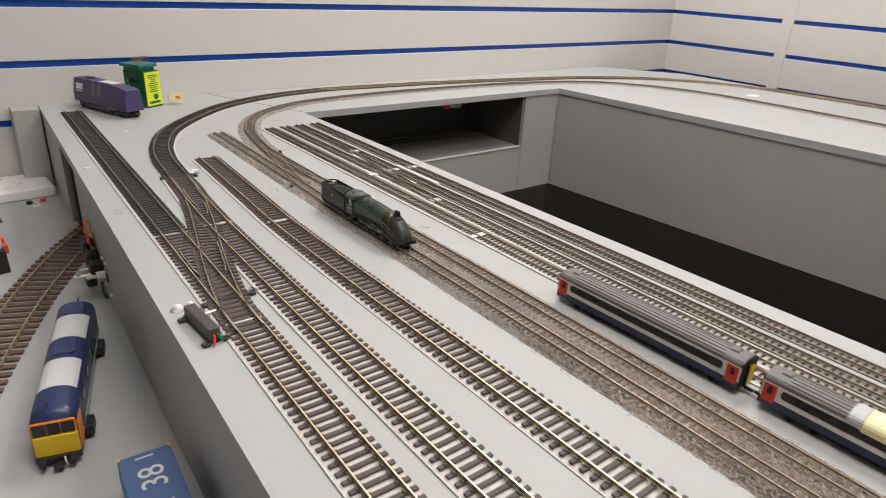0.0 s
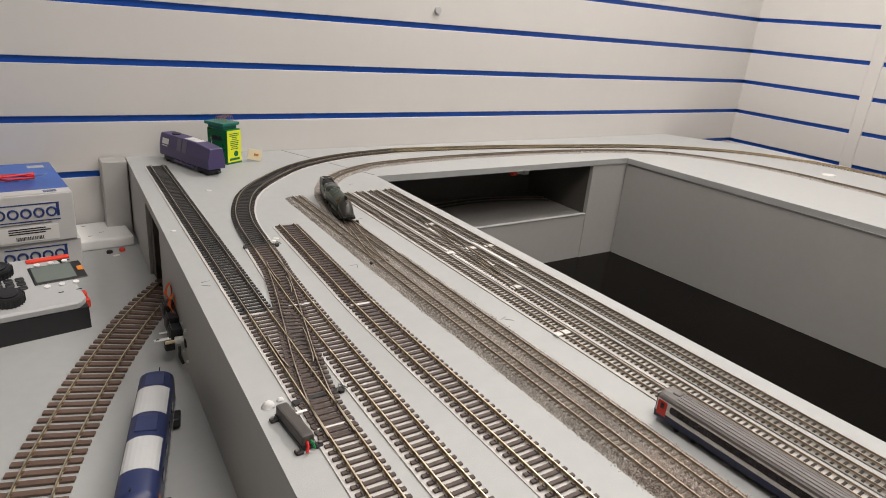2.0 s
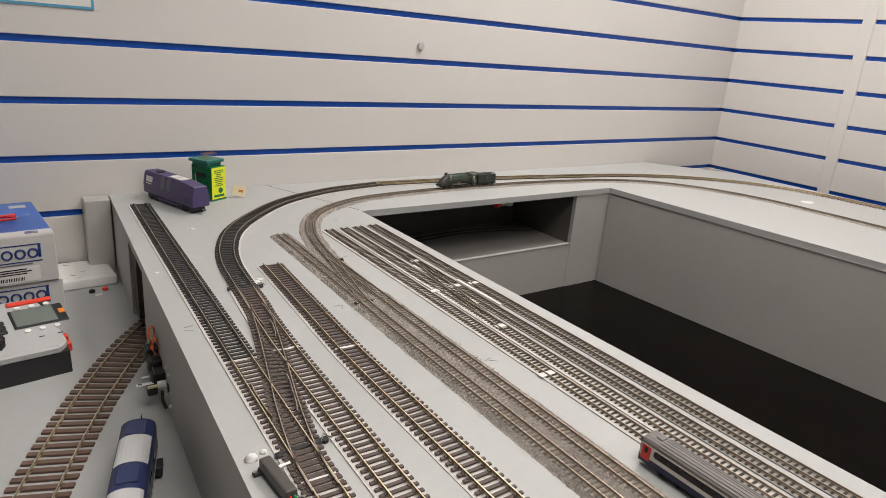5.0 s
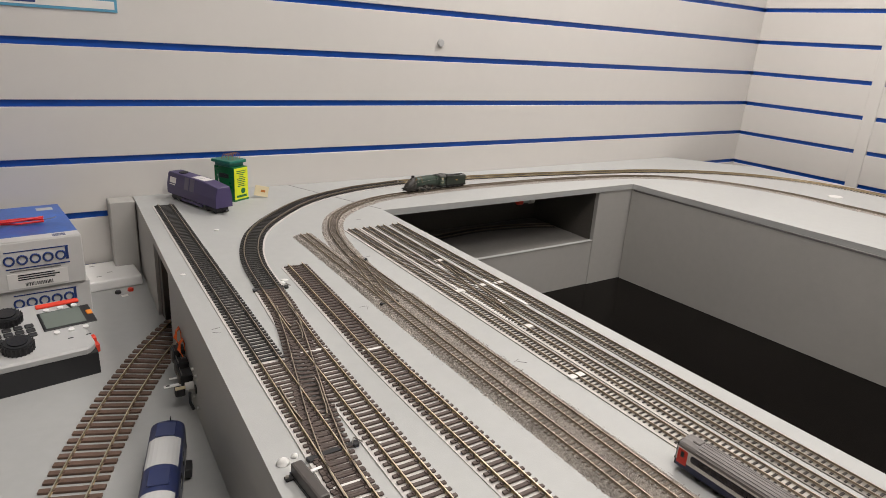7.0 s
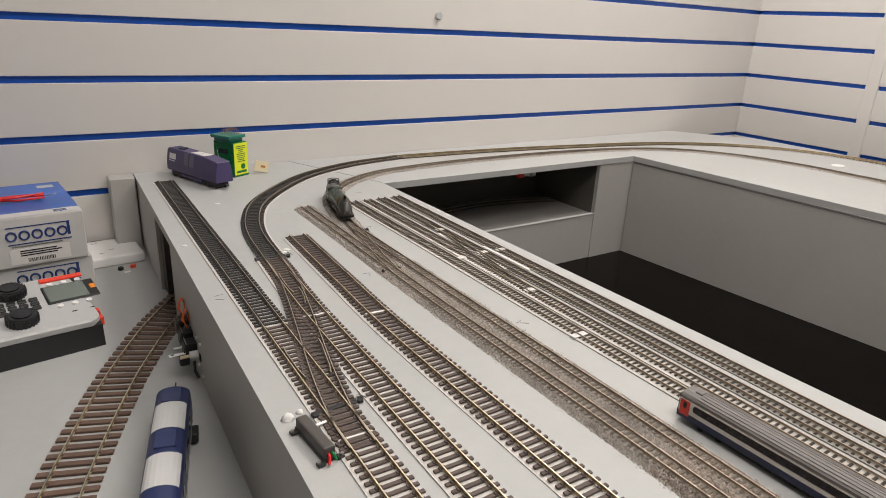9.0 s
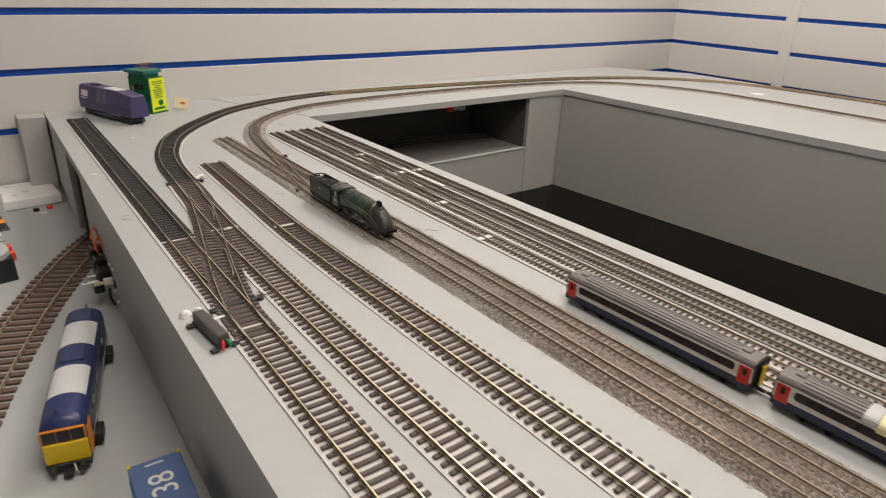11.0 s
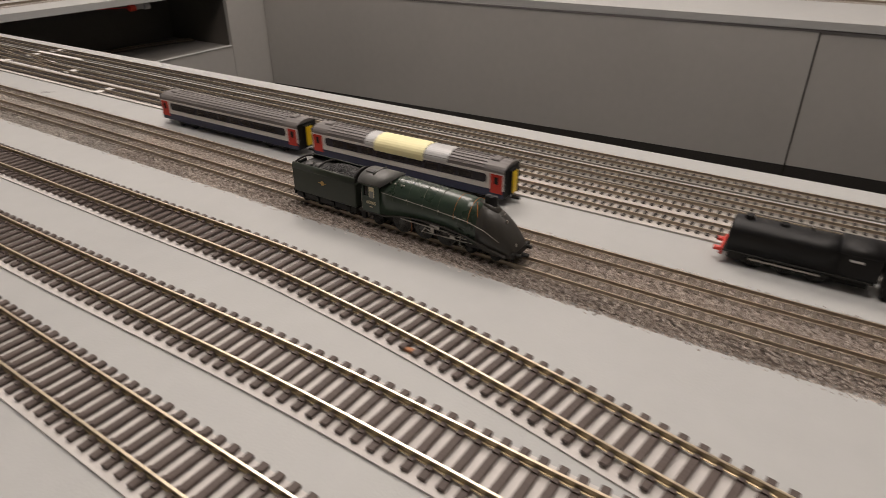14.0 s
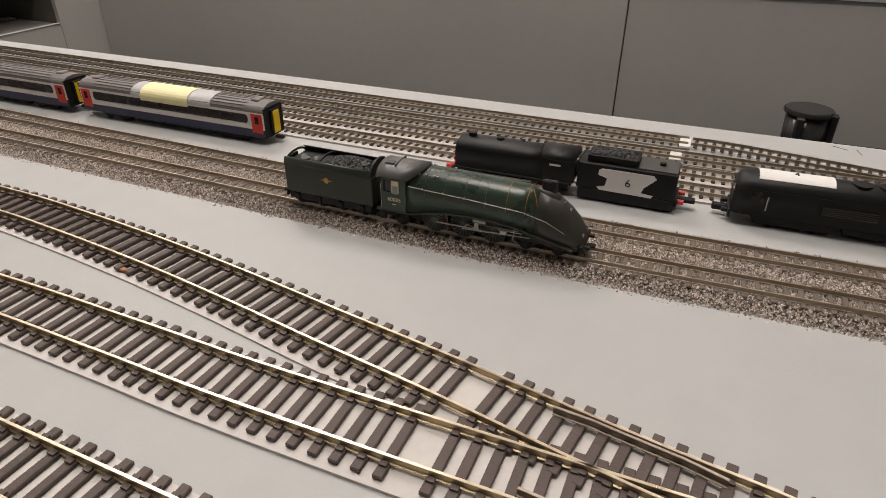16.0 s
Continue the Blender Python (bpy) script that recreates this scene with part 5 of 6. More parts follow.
# ---------------------------------------------------------------- things at the back of the deck
def purple_shunter():
    """A body shell on bogies: +x is the end facing the room."""
    ang = math.degrees(math.atan2(-0.135, 0.046))
    p = thing("purple_locomotive", "plain purple locomotive body with white roof panels", "locomotive", pose(0.0575, 1.103, DECK, 0, 0, ang))
    L, W = 0.072, 0.0155

    def ring(x, half, zt, z0=0.0115):
        return [(x, -half, z0), (x, -half, z0 + 0.015), (x, -half * 0.76, zt - 0.0008), (x, -half * 0.70, zt), (x, half * 0.70, zt), (x, half * 0.76, zt - 0.0008), (x, half, z0 + 0.015), (x, half, z0)]
    part("body", loft([ring(-L, W * 0.96, 0.0455), ring(-L + 0.004, W, 0.0485), ring(0.034, W, 0.0485), ring(L - 0.001, W, 0.0450), ring(L, W * 0.98, 0.0440)]), M_PURPLE, p)
    for x, w in ((0.004, 0.0085), (0.0235, 0.0085)):
        part("roof_panel", box(x - w, x + w, -0.0085, 0.0085, 0.0486, 0.0491), M_WHITE, p, "white roof panel")
    part("roof_fan", cyl(0.0075, 0.002, Matrix.Translation((-0.042, 0, 0.0492)), 24), M_CTRL_DARK, p)
    for s in (-1, 1):
        lean = Matrix.Translation((0, s * (W + 0.0002), 0.0285)) @ Matrix.Rotation(s * 0.175, 4, "X")
        for bars, m in (((-0.062, -0.044, 0.003, 0.0125), M_WHITE), ((-0.062, -0.046, -0.0005, 0.0010), M_WHITE), ((-0.018, -0.006, -0.002, 0.0185), M_PURPLE_GREY), ((-0.002, 0.010, -0.002, 0.0185), M_PURPLE_GREY)):
            own = box(bars[0], bars[1], -0.0003, 0.0003, bars[2], bars[3])
            bmesh.ops.transform(own, matrix=lean, verts=own.verts)
            part("side_print" if m is M_WHITE else "side_panel", own, m, p, "pale lettering block" if m is M_WHITE else "greyed side panel")
        part("skirt", box(-0.030, 0.030, s * (W - 0.002) - 0.001, s * (W - 0.002) + 0.001, 0.005, 0.0095), M_PURPLE, p)
    for x in (-0.050, 0.050):
        b = part("bogie", box(x - 0.016, x + 0.016, -0.0115, 0.0115, 0.0028, 0.0095, 0.001), M_CTRL_DARK, p)
        for w in (-0.010, 0.010):
            for s in (-1, 1):
                part("wheel", cyl(0.0055, 0.0025, Matrix.Translation((x + w, s * 0.0090, 0.0055)) @ Matrix.Rotation(math.pi / 2, 4, "X"), 18), M_CTRL_DARK, b)
    part("coupling", box(L, L + 0.008, -0.003, 0.003, 0.006, 0.009, 0.0006), M_CTRL_DARK, p)


def green_tin():
    ang = math.degrees(math.atan2(0.0165, 0.030))
    g = thing("green_module_box", "green box with yellow printed label and teal connector", "electronics box", pose(0.117, 1.104, DECK, 0, 0, ang))
    part("case", box(0, 0.033, 0, 0.046, 0.0, 0.060, 0.0015, segs=2), M_TIN_GREEN, g)
    part("foot", box(-0.001, 0.034, -0.001, 0.047, 0.0, 0.003, 0.0005), M_TIN_GREEN, g)
    lab = part("label", box(0.0008, 0.0322, -0.0008, 0.0, 0.0035, 0.0585), M_LABEL_YELLOW, g, "bright yellow printed label")
    rng = random.Random(2)
    for k in range(9):
        z = 0.053 - k * 0.0033
        w = rng.uniform(0.010, 0.022)
        part("text_bar", box(0.0165 - w / 2, 0.0165 + w / 2, -0.0011, -0.0008, z - 0.0007, z + 0.0007), M_TIN_GREEN, lab)
    part("logo", box(0.005, 0.028, -0.0011, -0.0008, 0.0065, 0.0105), M_TIN_GREEN, lab)
    part("badge", cyl(0.005, 0.0004, Matrix.Translation((0.020, -0.001, 0.0175)) @ Matrix.Rotation(math.pi / 2, 4, "X"), 14), M_TIN_GREEN, lab)
    c = part("connector", box(-0.002, 0.030, 0.006, 0.042, 0.0602, 0.0665, 0.001), M_TIN_TEAL, g, "teal screw connector block")
    part("connector_top", box(-0.006, 0.033, 0.002, 0.046, 0.0665, 0.0715, 0.0006), M_TIN_TEAL, c)
    for k in range(7):
        x = 0.004 + k * 0.0042
        part("pin_wire", tube([(x, 0.014, 0.0714), (x + 0.001, 0.016, 0.0795), (x + 0.001, 0.027, 0.0805), (x, 0.032, 0.0714)], 0.0005, 5), M_STEEL if k % 2 else M_ORANGE_LINE, c)
    part("toggle", cyl(0.0022, 0.005, Matrix.Translation((-0.002, 0.018, 0.045)) @ Matrix.Rotation(math.pi / 2, 4, "Y"), 12), M_CTRL_DARK, g)
    part("side_wire", tube([(-0.0015, 0.036, 0.044), (-0.003, 0.033, 0.034), (-0.002, 0.030, 0.022)], 0.0008, 6), M_CTRL, g, "thin grey wire loop")
    part("side_slot", box(-0.0004, 0.0002, 0.012, 0.034, 0.040, 0.048), M_CTRL_DARK, g)


purple_shunter()
green_tin()
tg = thing("paper_tag", "small manila paper tag leaning on its edge", "tag", pose(0.168, 1.118, DECK + 0.0028, -8, 13, -5))
part("card", box(-0.013, 0.012, -0.0006, 0.0006, 0.0, 0.019, 0.0004), M_TAG, tg)
part("mark_bar", box(-0.002, 0.006, -0.0009, -0.0006, 0.008, 0.012), M_ORANGE_LINE, tg)


LOCO = streamlined_locomotive()
TENDER = tender_car()
# the bodies stand a little taller over the running plate than drawn above
for vehicle in (LOCO, TENDER):
    for ob in vehicle.children:
        if ob.name.startswith("cab_number"):
            ob.matrix_basis = Matrix.Translation((0, 0, 0.0006)) @ ob.matrix_basis
        elif ob.type == "MESH" and "wheel" not in ob.name and "rod" not in ob.name:
            for v in ob.data.vertices:
                v.co.z = v.co.z if v.co.z < 0.010 else 0.010 + (v.co.z - 0.010) * 1.17


# ---------------------------------------------------------------- the lower board's things
def blue_loco():
    ang = math.degrees(math.atan2(-0.185, -0.052))
    e = thing("blue_locomotive", "dark blue diesel locomotive with pale roof panels and a yellow end", "locomotive", pose(-0.1230, 0.5180, LOW, 0, 0, ang))
    L, W = 0.094, 0.0160

    def ring(x, half, zs, zt, z0=0.0105):
        pts = [(x, -half, z0), (x, -half, zs)]
        for k in range(1, 10):
            a = math.pi - math.pi * k / 10
            pts.append((x, half * math.cos(a), zs + (zt - zs) * math.sin(a) ** 0.75))
        pts += [(x, half, zs), (x, half, z0)]
        return pts
    part("body", loft([ring(-L, W * 0.95, 0.036, 0.046), ring(-L + 0.004, W, 0.037, 0.0485), ring(L - 0.012, W, 0.037, 0.0485), ring(L - 0.003, W * 0.98, 0.036, 0.0470)]), M_LOCO_BLUE, e, "", True)
    end = part("yellow_end", box(L - 0.0035, L, -W * 0.96, W * 0.96, 0.0095, 0.0285, 0.0012), M_YELLOW, e, "bright yellow cab end")
    part("cab_front", box(L - 0.0035, L - 0.0012, -W * 0.95, W * 0.95, 0.0282, 0.0405, 0.0008), M_ORANGE, e, "orange-yellow cab surround")
    for k in (-1, 0, 1):
        part("windscreen", box(L - 0.0014, L - 0.0006, k * 0.0096 - 0.0045, k * 0.0096 + 0.0045, 0.0292, 0.0390, 0.0003), M_GLASS, e)
    part("head_code", box(L - 0.0007, L - 0.0003, -0.0030, 0.0030, 0.0315, 0.0370), M_INK, e)
    for x, l in ((0.036, 0.021), (-0.042, 0.021)):
        rr = []
        for i in range(9):
            a = math.radians(28 + 124 * i / 8)
            y, z = W * math.cos(a), 0.037 + 0.0119 * math.sin(a) ** 0.75
            rr.append([(x - l, y, z), (x + l, y, z), (x + l, y * 0.98, z - 0.0008), (x - l, y * 0.98, z - 0.0008)])
        part("roof_patch", loft(rr), M_LOCO_PATCH, e, "pale grey painted roof panel")
    for x in (-0.003, -0.075):
        part("roof_hatch", box(x - 0.011, x + 0.011, -0.009, 0.009, 0.0478, 0.0494, 0.0006), M_LOCO_BLUE, e)
    part("horn", tube([(L - 0.013, -0.003, 0.0485), (L - 0.013, -0.003, 0.0510), (L - 0.009, -0.003, 0.0512)], 0.0006, 6), M_CTRL_DARK, e)
    part("rear_horn", tube([(-L + 0.004, 0.003, 0.0480), (-L + 0.004, 0.003, 0.0505), (-L + 0.001, 0.003, 0.0505)], 0.0006, 6), M_CTRL_DARK, e)
    for s in (-1, 1):
        part("side_stripe", box(-L + 0.004, L - 0.004, s * W - 0.0002, s * W + 0.0002, 0.0125, 0.0150), M_CTRL, e)
        part("cab_side", box(L - 0.020, L - 0.0035, s * W - 0.0003, s * W + 0.0003, 0.0110, 0.0360), M_ORANGE, e, "orange wrap-round cab side")
        for x in (-0.050, -0.018, 0.014, 0.046):
            part("side_window", box(x - 0.006, x + 0.006, s * W - 0.0004, s * W + 0.0004, 0.026, 0.034), M_GLASS, e)
    for x in (-0.062, 0.062):
        b = part("bogie", box(x - 0.026, x + 0.026, -0.0150, 0.0150, 0.0030, 0.0105, 0.0015), M_CTRL_DARK, e)
        for w in (-0.016, 0.016):
            for s in (-1, 1):
                part("wheel", cyl(0.0065, 0.0025, Matrix.Translation((x + w, s * 0.0095, 0.0065)) @ Matrix.Rotation(math.pi / 2, 4, "X"), 18), M_CTRL_DARK, b)
        for s in (-1, 1):
            part("shoe_beam", box(x - 0.008, x + 0.008, s * 0.0185 - 0.0035, s * 0.0185 + 0.0035, 0.004, 0.014, 0.0008), M_CTRL_DARK, b)
    bb = part("buffer_beam", box(L - 0.001, L + 0.002, -0.0155, 0.0155, 0.0055, 0.0105, 0.0006), M_CTRL_DARK, e)
    for s in (-1, 1):
        part("buffer", cyl(0.0026, 0.006, Matrix.Translation((L + 0.005, s * 0.0100, 0.0080)) @ Matrix.Rotation(math.pi / 2, 4, "Y"), 14), M_CTRL_DARK, bb)
    part("hose", tube([(L + 0.002, 0.004, 0.009), (L + 0.006, 0.005, 0.006), (L + 0.004, 0.006, 0.002)], 0.0008, 6), M_CTRL, bb)
    part("coupling", box(L + 0.002, L + 0.010, -0.0035, 0.0035, 0.0040, 0.0062, 0.0006), M_CTRL_DARK, bb)
    part("underframe", box(-0.034, 0.034, -0.0145, 0.0145, 0.0045, 0.0105, 0.001), M_CTRL_DARK, e)


blue_loco()


def blue_container():
    ang = -94.0
    c = thing("blue_wagon", "blue covered wagon with white lettering on its roof", "wagon", pose(-0.1080, 0.272, LOW, 0, 0, ang))
    L, W, H = 0.082, 0.0175, 0.043
    part("body", box(-L, L, -W, W, 0.006, H, 0.0012, segs=2), M_CONTAINER, c)
    for s in (-1, 1):
        part("side_tarp", box(-L + 0.006, L - 0.004, s * (W + 0.0004) - 0.0004, s * (W + 0.0004) + 0.0004, 0.010, H - 0.006, 0.0003), M_TARP, c, "light blue side curtain")
        for q in (-1, 1):
            part("corner_casting", box(q * (L - 0.001) - 0.0012, q * (L - 0.001) + 0.0012, s * (W - 0.0008) - 0.0012, s * (W - 0.0008) + 0.0012, H - 0.001, H + 0.0006), M_YELLOW if q < 0 else M_CONTAINER, c)
    for x in (-0.055, 0.055):
        for s in (-1, 1):
            part("wheel", cyl(0.005, 0.0025, Matrix.Translation((x, s * 0.0100, 0.005)) @ Matrix.Rotation(math.pi / 2, 4, "X"), 16), M_CTRL_DARK, c)
    part("underframe", box(-L + 0.004, L - 0.004, -0.010, 0.010, 0.002, 0.0065), M_CTRL_DARK, c)
    rot = Matrix.Rotation(math.pi, 4, "Z")
    lettering("38", 0.0235, M_WHITE, c, Matrix.Translation((-0.0535, 0.001, H + 0.0003)) @ rot, "numeral", "large white figures 38")
    # white block lettering
    for k, (w, h, y) in enumerate(((0.0048, 0.016, 0.0), (0.0085, 0.010, -0.002), (0.0085, 0.010, -0.002), (0.0085, 0.015, 0.001), (0.0085, 0.010, -0.002), (0.0048, 0.016, 0.0), (0.009, 0.016, 0.001))):
        x = -0.0255 + k * 0.0118
        part("name_block", box(x - w / 2, x + w / 2, -y - h / 2, -y + h / 2, H, H + 0.0003, 0.0), M_WHITE, c)
    part("end_code", box(-L + 0.005, -L + 0.0062, -0.007, 0.005, H, H + 0.0003), M_WHITE, c)


blue_container()


def card_box(at, w, d, h, printed_top):
    b = thing("card_box", "silver card product box with a blue printed top" if printed_top else "silver card product box under another box", "box", at, "stacked card boxes")
    part("carton", box(-w, 0, 0, d, 0, h, 0.0012), M_BOX_SILVER, b)
    if printed_top:
        lid = part("lid_print", box(-w + 0.001, -0.001, 0.006, d - 0.001, h, h + 0.0006), M_BOX_BLUE, b, "glossy blue printed lid")
        part("lid_text", box(-0.034, -0.012, d - 0.034, d - 0.018, h + 0.0006, h + 0.0009), M_CTRL, lid)
        part("pale_front_band", box(-w + 0.001, -0.001, 0.0008, 0.022, h + 0.0006, h + 0.0009), M_BOX_SILVER, lid, "silver band along the lid's front")
        for k in range(4):
            part("emblem_bar", box(-0.034, -0.018, 0.006 + 0.003 * k, 0.0075 + 0.003 * k, h + 0.0009, h + 0.0011), M_LOGO, lid)
        for x in (-0.108, -0.080):
            part("lid_mark", box(x, x + 0.010, 0.085, 0.093, h + 0.0006, h + 0.0009), M_LID_MARK, lid)
    # blue printed shapes on the front
    z, x0 = h * 0.62, -0.098
    for za, zb in ((z + 0.0125, z + 0.0140), (z - 0.0115, z - 0.0100)):
        part("logo_rule", box(x0 + 0.004, x0 + 0.080, -0.0006, 0.0, za, zb), M_LOGO, b)
    for k in range(5):
        xc, zc = x0 + 0.009 + k * 0.0152, z + 0.001
        ring = [(xc + 0.0055 * math.cos(a), -0.0005, zc + 0.0060 * math.sin(a)) for a in np.linspace(0, 2 * math.pi, 21)]
        part("logo_ring", tube(ring, 0.0014, 6), M_LOGO, b)
    part("logo_bar", box(x0 + 0.076, x0 + 0.0795, -0.0006, 0.0, z - 0.0060, z + 0.0135), M_LOGO, b)
    part("caption_bar", box(x0 + 0.008, x0 + 0.068, -0.0006, 0.0, z - 0.0150, z - 0.0135), M_PENCIL, b)
    if h > 0.05:
        lab = part("sticker", box(-0.094, -0.022, -0.0006, 0.0, 0.004, 0.0255), M_PAPER, b, "white printed bar code sticker")
        rng = random.Random(4)
        for k in range(3):
            part("text_bar", box(-0.082, -0.038 + 0.006 * (k % 2), -0.0009, -0.0006, 0.0215 - k * 0.0032, 0.0232 - k * 0.0032), M_INK, lab)
        x = -0.074
        while x < -0.042:
            w2 = rng.uniform(0.0005, 0.0014)
            part("code_bar", box(x, x + w2, -0.0009, -0.0006, 0.0060, 0.0110), M_INK, lab)
            x += w2 + rng.uniform(0.0006, 0.0012)
    return b


TURN_BOX = 4.0
card_box(pose(-0.124, 1.010, LOW, 0, 0, TURN_BOX), 0.26, 0.175, 0.056, False)
card_box(pose(-0.128, 1.006, LOW + 0.0565, 0, 0, TURN_BOX + 1), 0.26, 0.184, 0.070, True)
wz = LOW + 0.0565 + 0.0715
wires = thing("red_wire_bundle", "loose bundle of red wire with bare ends on the box lid", "wire", pose(-0.205, 1.080, wz + 0.0006))
rng = random.Random(11)
for k in range(5):
    pts = [(-0.10 + 0.034 * i, 0.006 * math.sin(i * 1.3 + k) + rng.uniform(-0.006, 0.006), 0.0022 + 0.0022 * (k % 3) + rng.uniform(0, 0.001)) for i in range(5)]
    part("strand", tube(pts, 0.0016, 7), M_WIRE_RED, wires)
part("bare_end", tube([(0.036, 0.004, 0.003), (0.048, 0.006, 0.004), (0.052, 0.010, 0.0045)], 0.0006, 5), M_STEEL, wires)


def controller():
    """A handheld digital controller on a wedge-shaped stand; its front edge looks to -y."""
    c = thing("train_controller", "silver and black digital train controller with a screen and two knobs", "controller", pose(-0.136, 0.826, LOW + 0.0, 0, 0, 8))
    w, d = 0.185, 0.125
    # wedge base
    bm = bmesh.new()
    prof = [(-0.002, 0.0), (d - 0.01, 0.0), (d, 0.050), (0.0, 0.028)]
    rings = [[(x, y, z) for y, z in prof] for x in (-w, -0.004, 0.0)]
    part("base", loft(rings), M_CTRL_DARK, c, "charcoal wedge-shaped base")
    tilt = math.atan2(0.020, d)
    top = Matrix.Translation((0, 0, 0.026)) @ Matrix.Rotation(tilt, 4, "X")

    def on_top(bm2):
        bmesh.ops.transform(bm2, matrix=top @ Matrix.Translation((0.034, 0.006, 0)), verts=bm2.verts)
        return bm2
    def on_face(bm2):
        bmesh.ops.transform(bm2, matrix=top, verts=bm2.verts)
        return bm2
    outline = [(-w, 0.004), (-0.010, 0.0), (0.0, 0.010), (-0.003, 0.090), (-0.012, d), (-w, d)]
    face = part("faceplate", on_face(prism(outline, 0.0005, 0.012, bevel=0.0025)), M_CTRL, c, "silver grey faceplate")
    part("screen_frame", on_top(box(-0.080, -0.020, 0.048, 0.092, 0.0115, 0.0135, 0.001)), M_CTRL_DARK, face)
    part("screen", on_top(box(-0.077, -0.032, 0.051, 0.089, 0.0136, 0.0142)), M_LCD, face, "grey-green liquid crystal screen")
    part("orange_key", on_top(box(-0.0275, -0.0205, 0.066, 0.076, 0.0120, 0.0150, 0.0008)), M_ORANGE, face, "small orange key")
    part("stop_key", on_top(box(-0.078, -0.028, 0.103, 0.112, 0.0118, 0.0145, 0.0015, segs=2)), M_RED_KEY, face, "long red stop key")
    for x in (-0.068, -0.052, -0.036):
        for y in (0.0965, 0.040):
            part("small_key", on_top(cyl(0.0035, 0.002, Matrix.Translation((x, y, 0.0128)), 14)), M_PVC, face)
    for x, y in ((-0.112, 0.090), (-0.112, 0.024)):
        k = part("speed_knob", on_top(cyl(0.0175, 0.011, Matrix.Translation((x, y, 0.0175)), 32, 0.0155, bevel=0.0015)), M_CTRL_DARK, face, "black ribbed speed knob")
        part("knob_cap", on_top(cyl(0.0105, 0.002, Matrix.Translation((x, y, 0.0235)), 24)), M_GLASS, k)
        for i in range(24):
            a = 2 * math.pi * i / 24
            part("knob_rib", on_top(box(x + 0.0168 * math.cos(a) - 0.0007, x + 0.0168 * math.cos(a) + 0.0007, y + 0.0168 * math.sin(a) - 0.0007, y + 0.0168 * math.sin(a) + 0.0007, 0.012, 0.0215)), M_CTRL_DARK, k)
    for i in range(4):
        for j in range(3):
            x, y = -0.128 + i * 0.0118, 0.0465 + j * 0.0105
            key = part("number_key", on_top(box(x - 0.0048, x + 0.0048, y - 0.0035, y + 0.0035, 0.0118, 0.0148, 0.001)), M_CTRL_DARK, face)
    for x in (-0.150, -0.060, -0.040):
        part("mark_bar", on_top(box(x, x + 0.006, 0.022, 0.0235, 0.0121, 0.0124)), M_INK, face)
    for k, y in enumerate((0.030, 0.044)):
        part("red_plug", box(-0.002, 0.009, y, y + 0.010, 0.012 + 0.004 * k, 0.024 + 0.004 * k, 0.001), M_RED_KEY, c, "red plug in the side socket")


controller()
pb = thing("white_plastic_box", "flat white plastic wall box lying on the lower board", "box", pose(-0.086, 1.146, LOW, 0, 0, 3))
part("shell", box(-0.041, 0.043, -0.047, 0.046, 0, 0.017, 0.004, segs=3), M_PVC, pb)
for x, y in ((-0.02, 0.03), (0.02, 0.028), (0.0, -0.01), (-0.018, -0.024)):
    part("mark", box(x - 0.004, x + 0.004, y - 0.0006, y + 0.0006, 0.0169, 0.0172), M_PENCIL, pb)
for x, y, m, name in ((-0.082, 1.078, M_CTRL_DARK, "black round terminal cap"), (-0.063, 1.082, M_RED_KEY, "red round terminal cap")):
    solid("terminal_cap", cyl(0.0048, 0.005, Matrix.Translation((0, 0, 0.0025)), 18, 0.0042, bevel=0.0008), m, name + " on the lower board", "terminal cap", pose(x, y, LOW), "terminal caps", smooth=False)
solid("paper_scrap", box(-0.005, 0.005, -0.003, 0.003, 0, 0.0008), M_PAPER, "small scrap of pale paper on the lower board", "scrap", pose(-0.074, 1.064, LOW, 0, 0, 12))


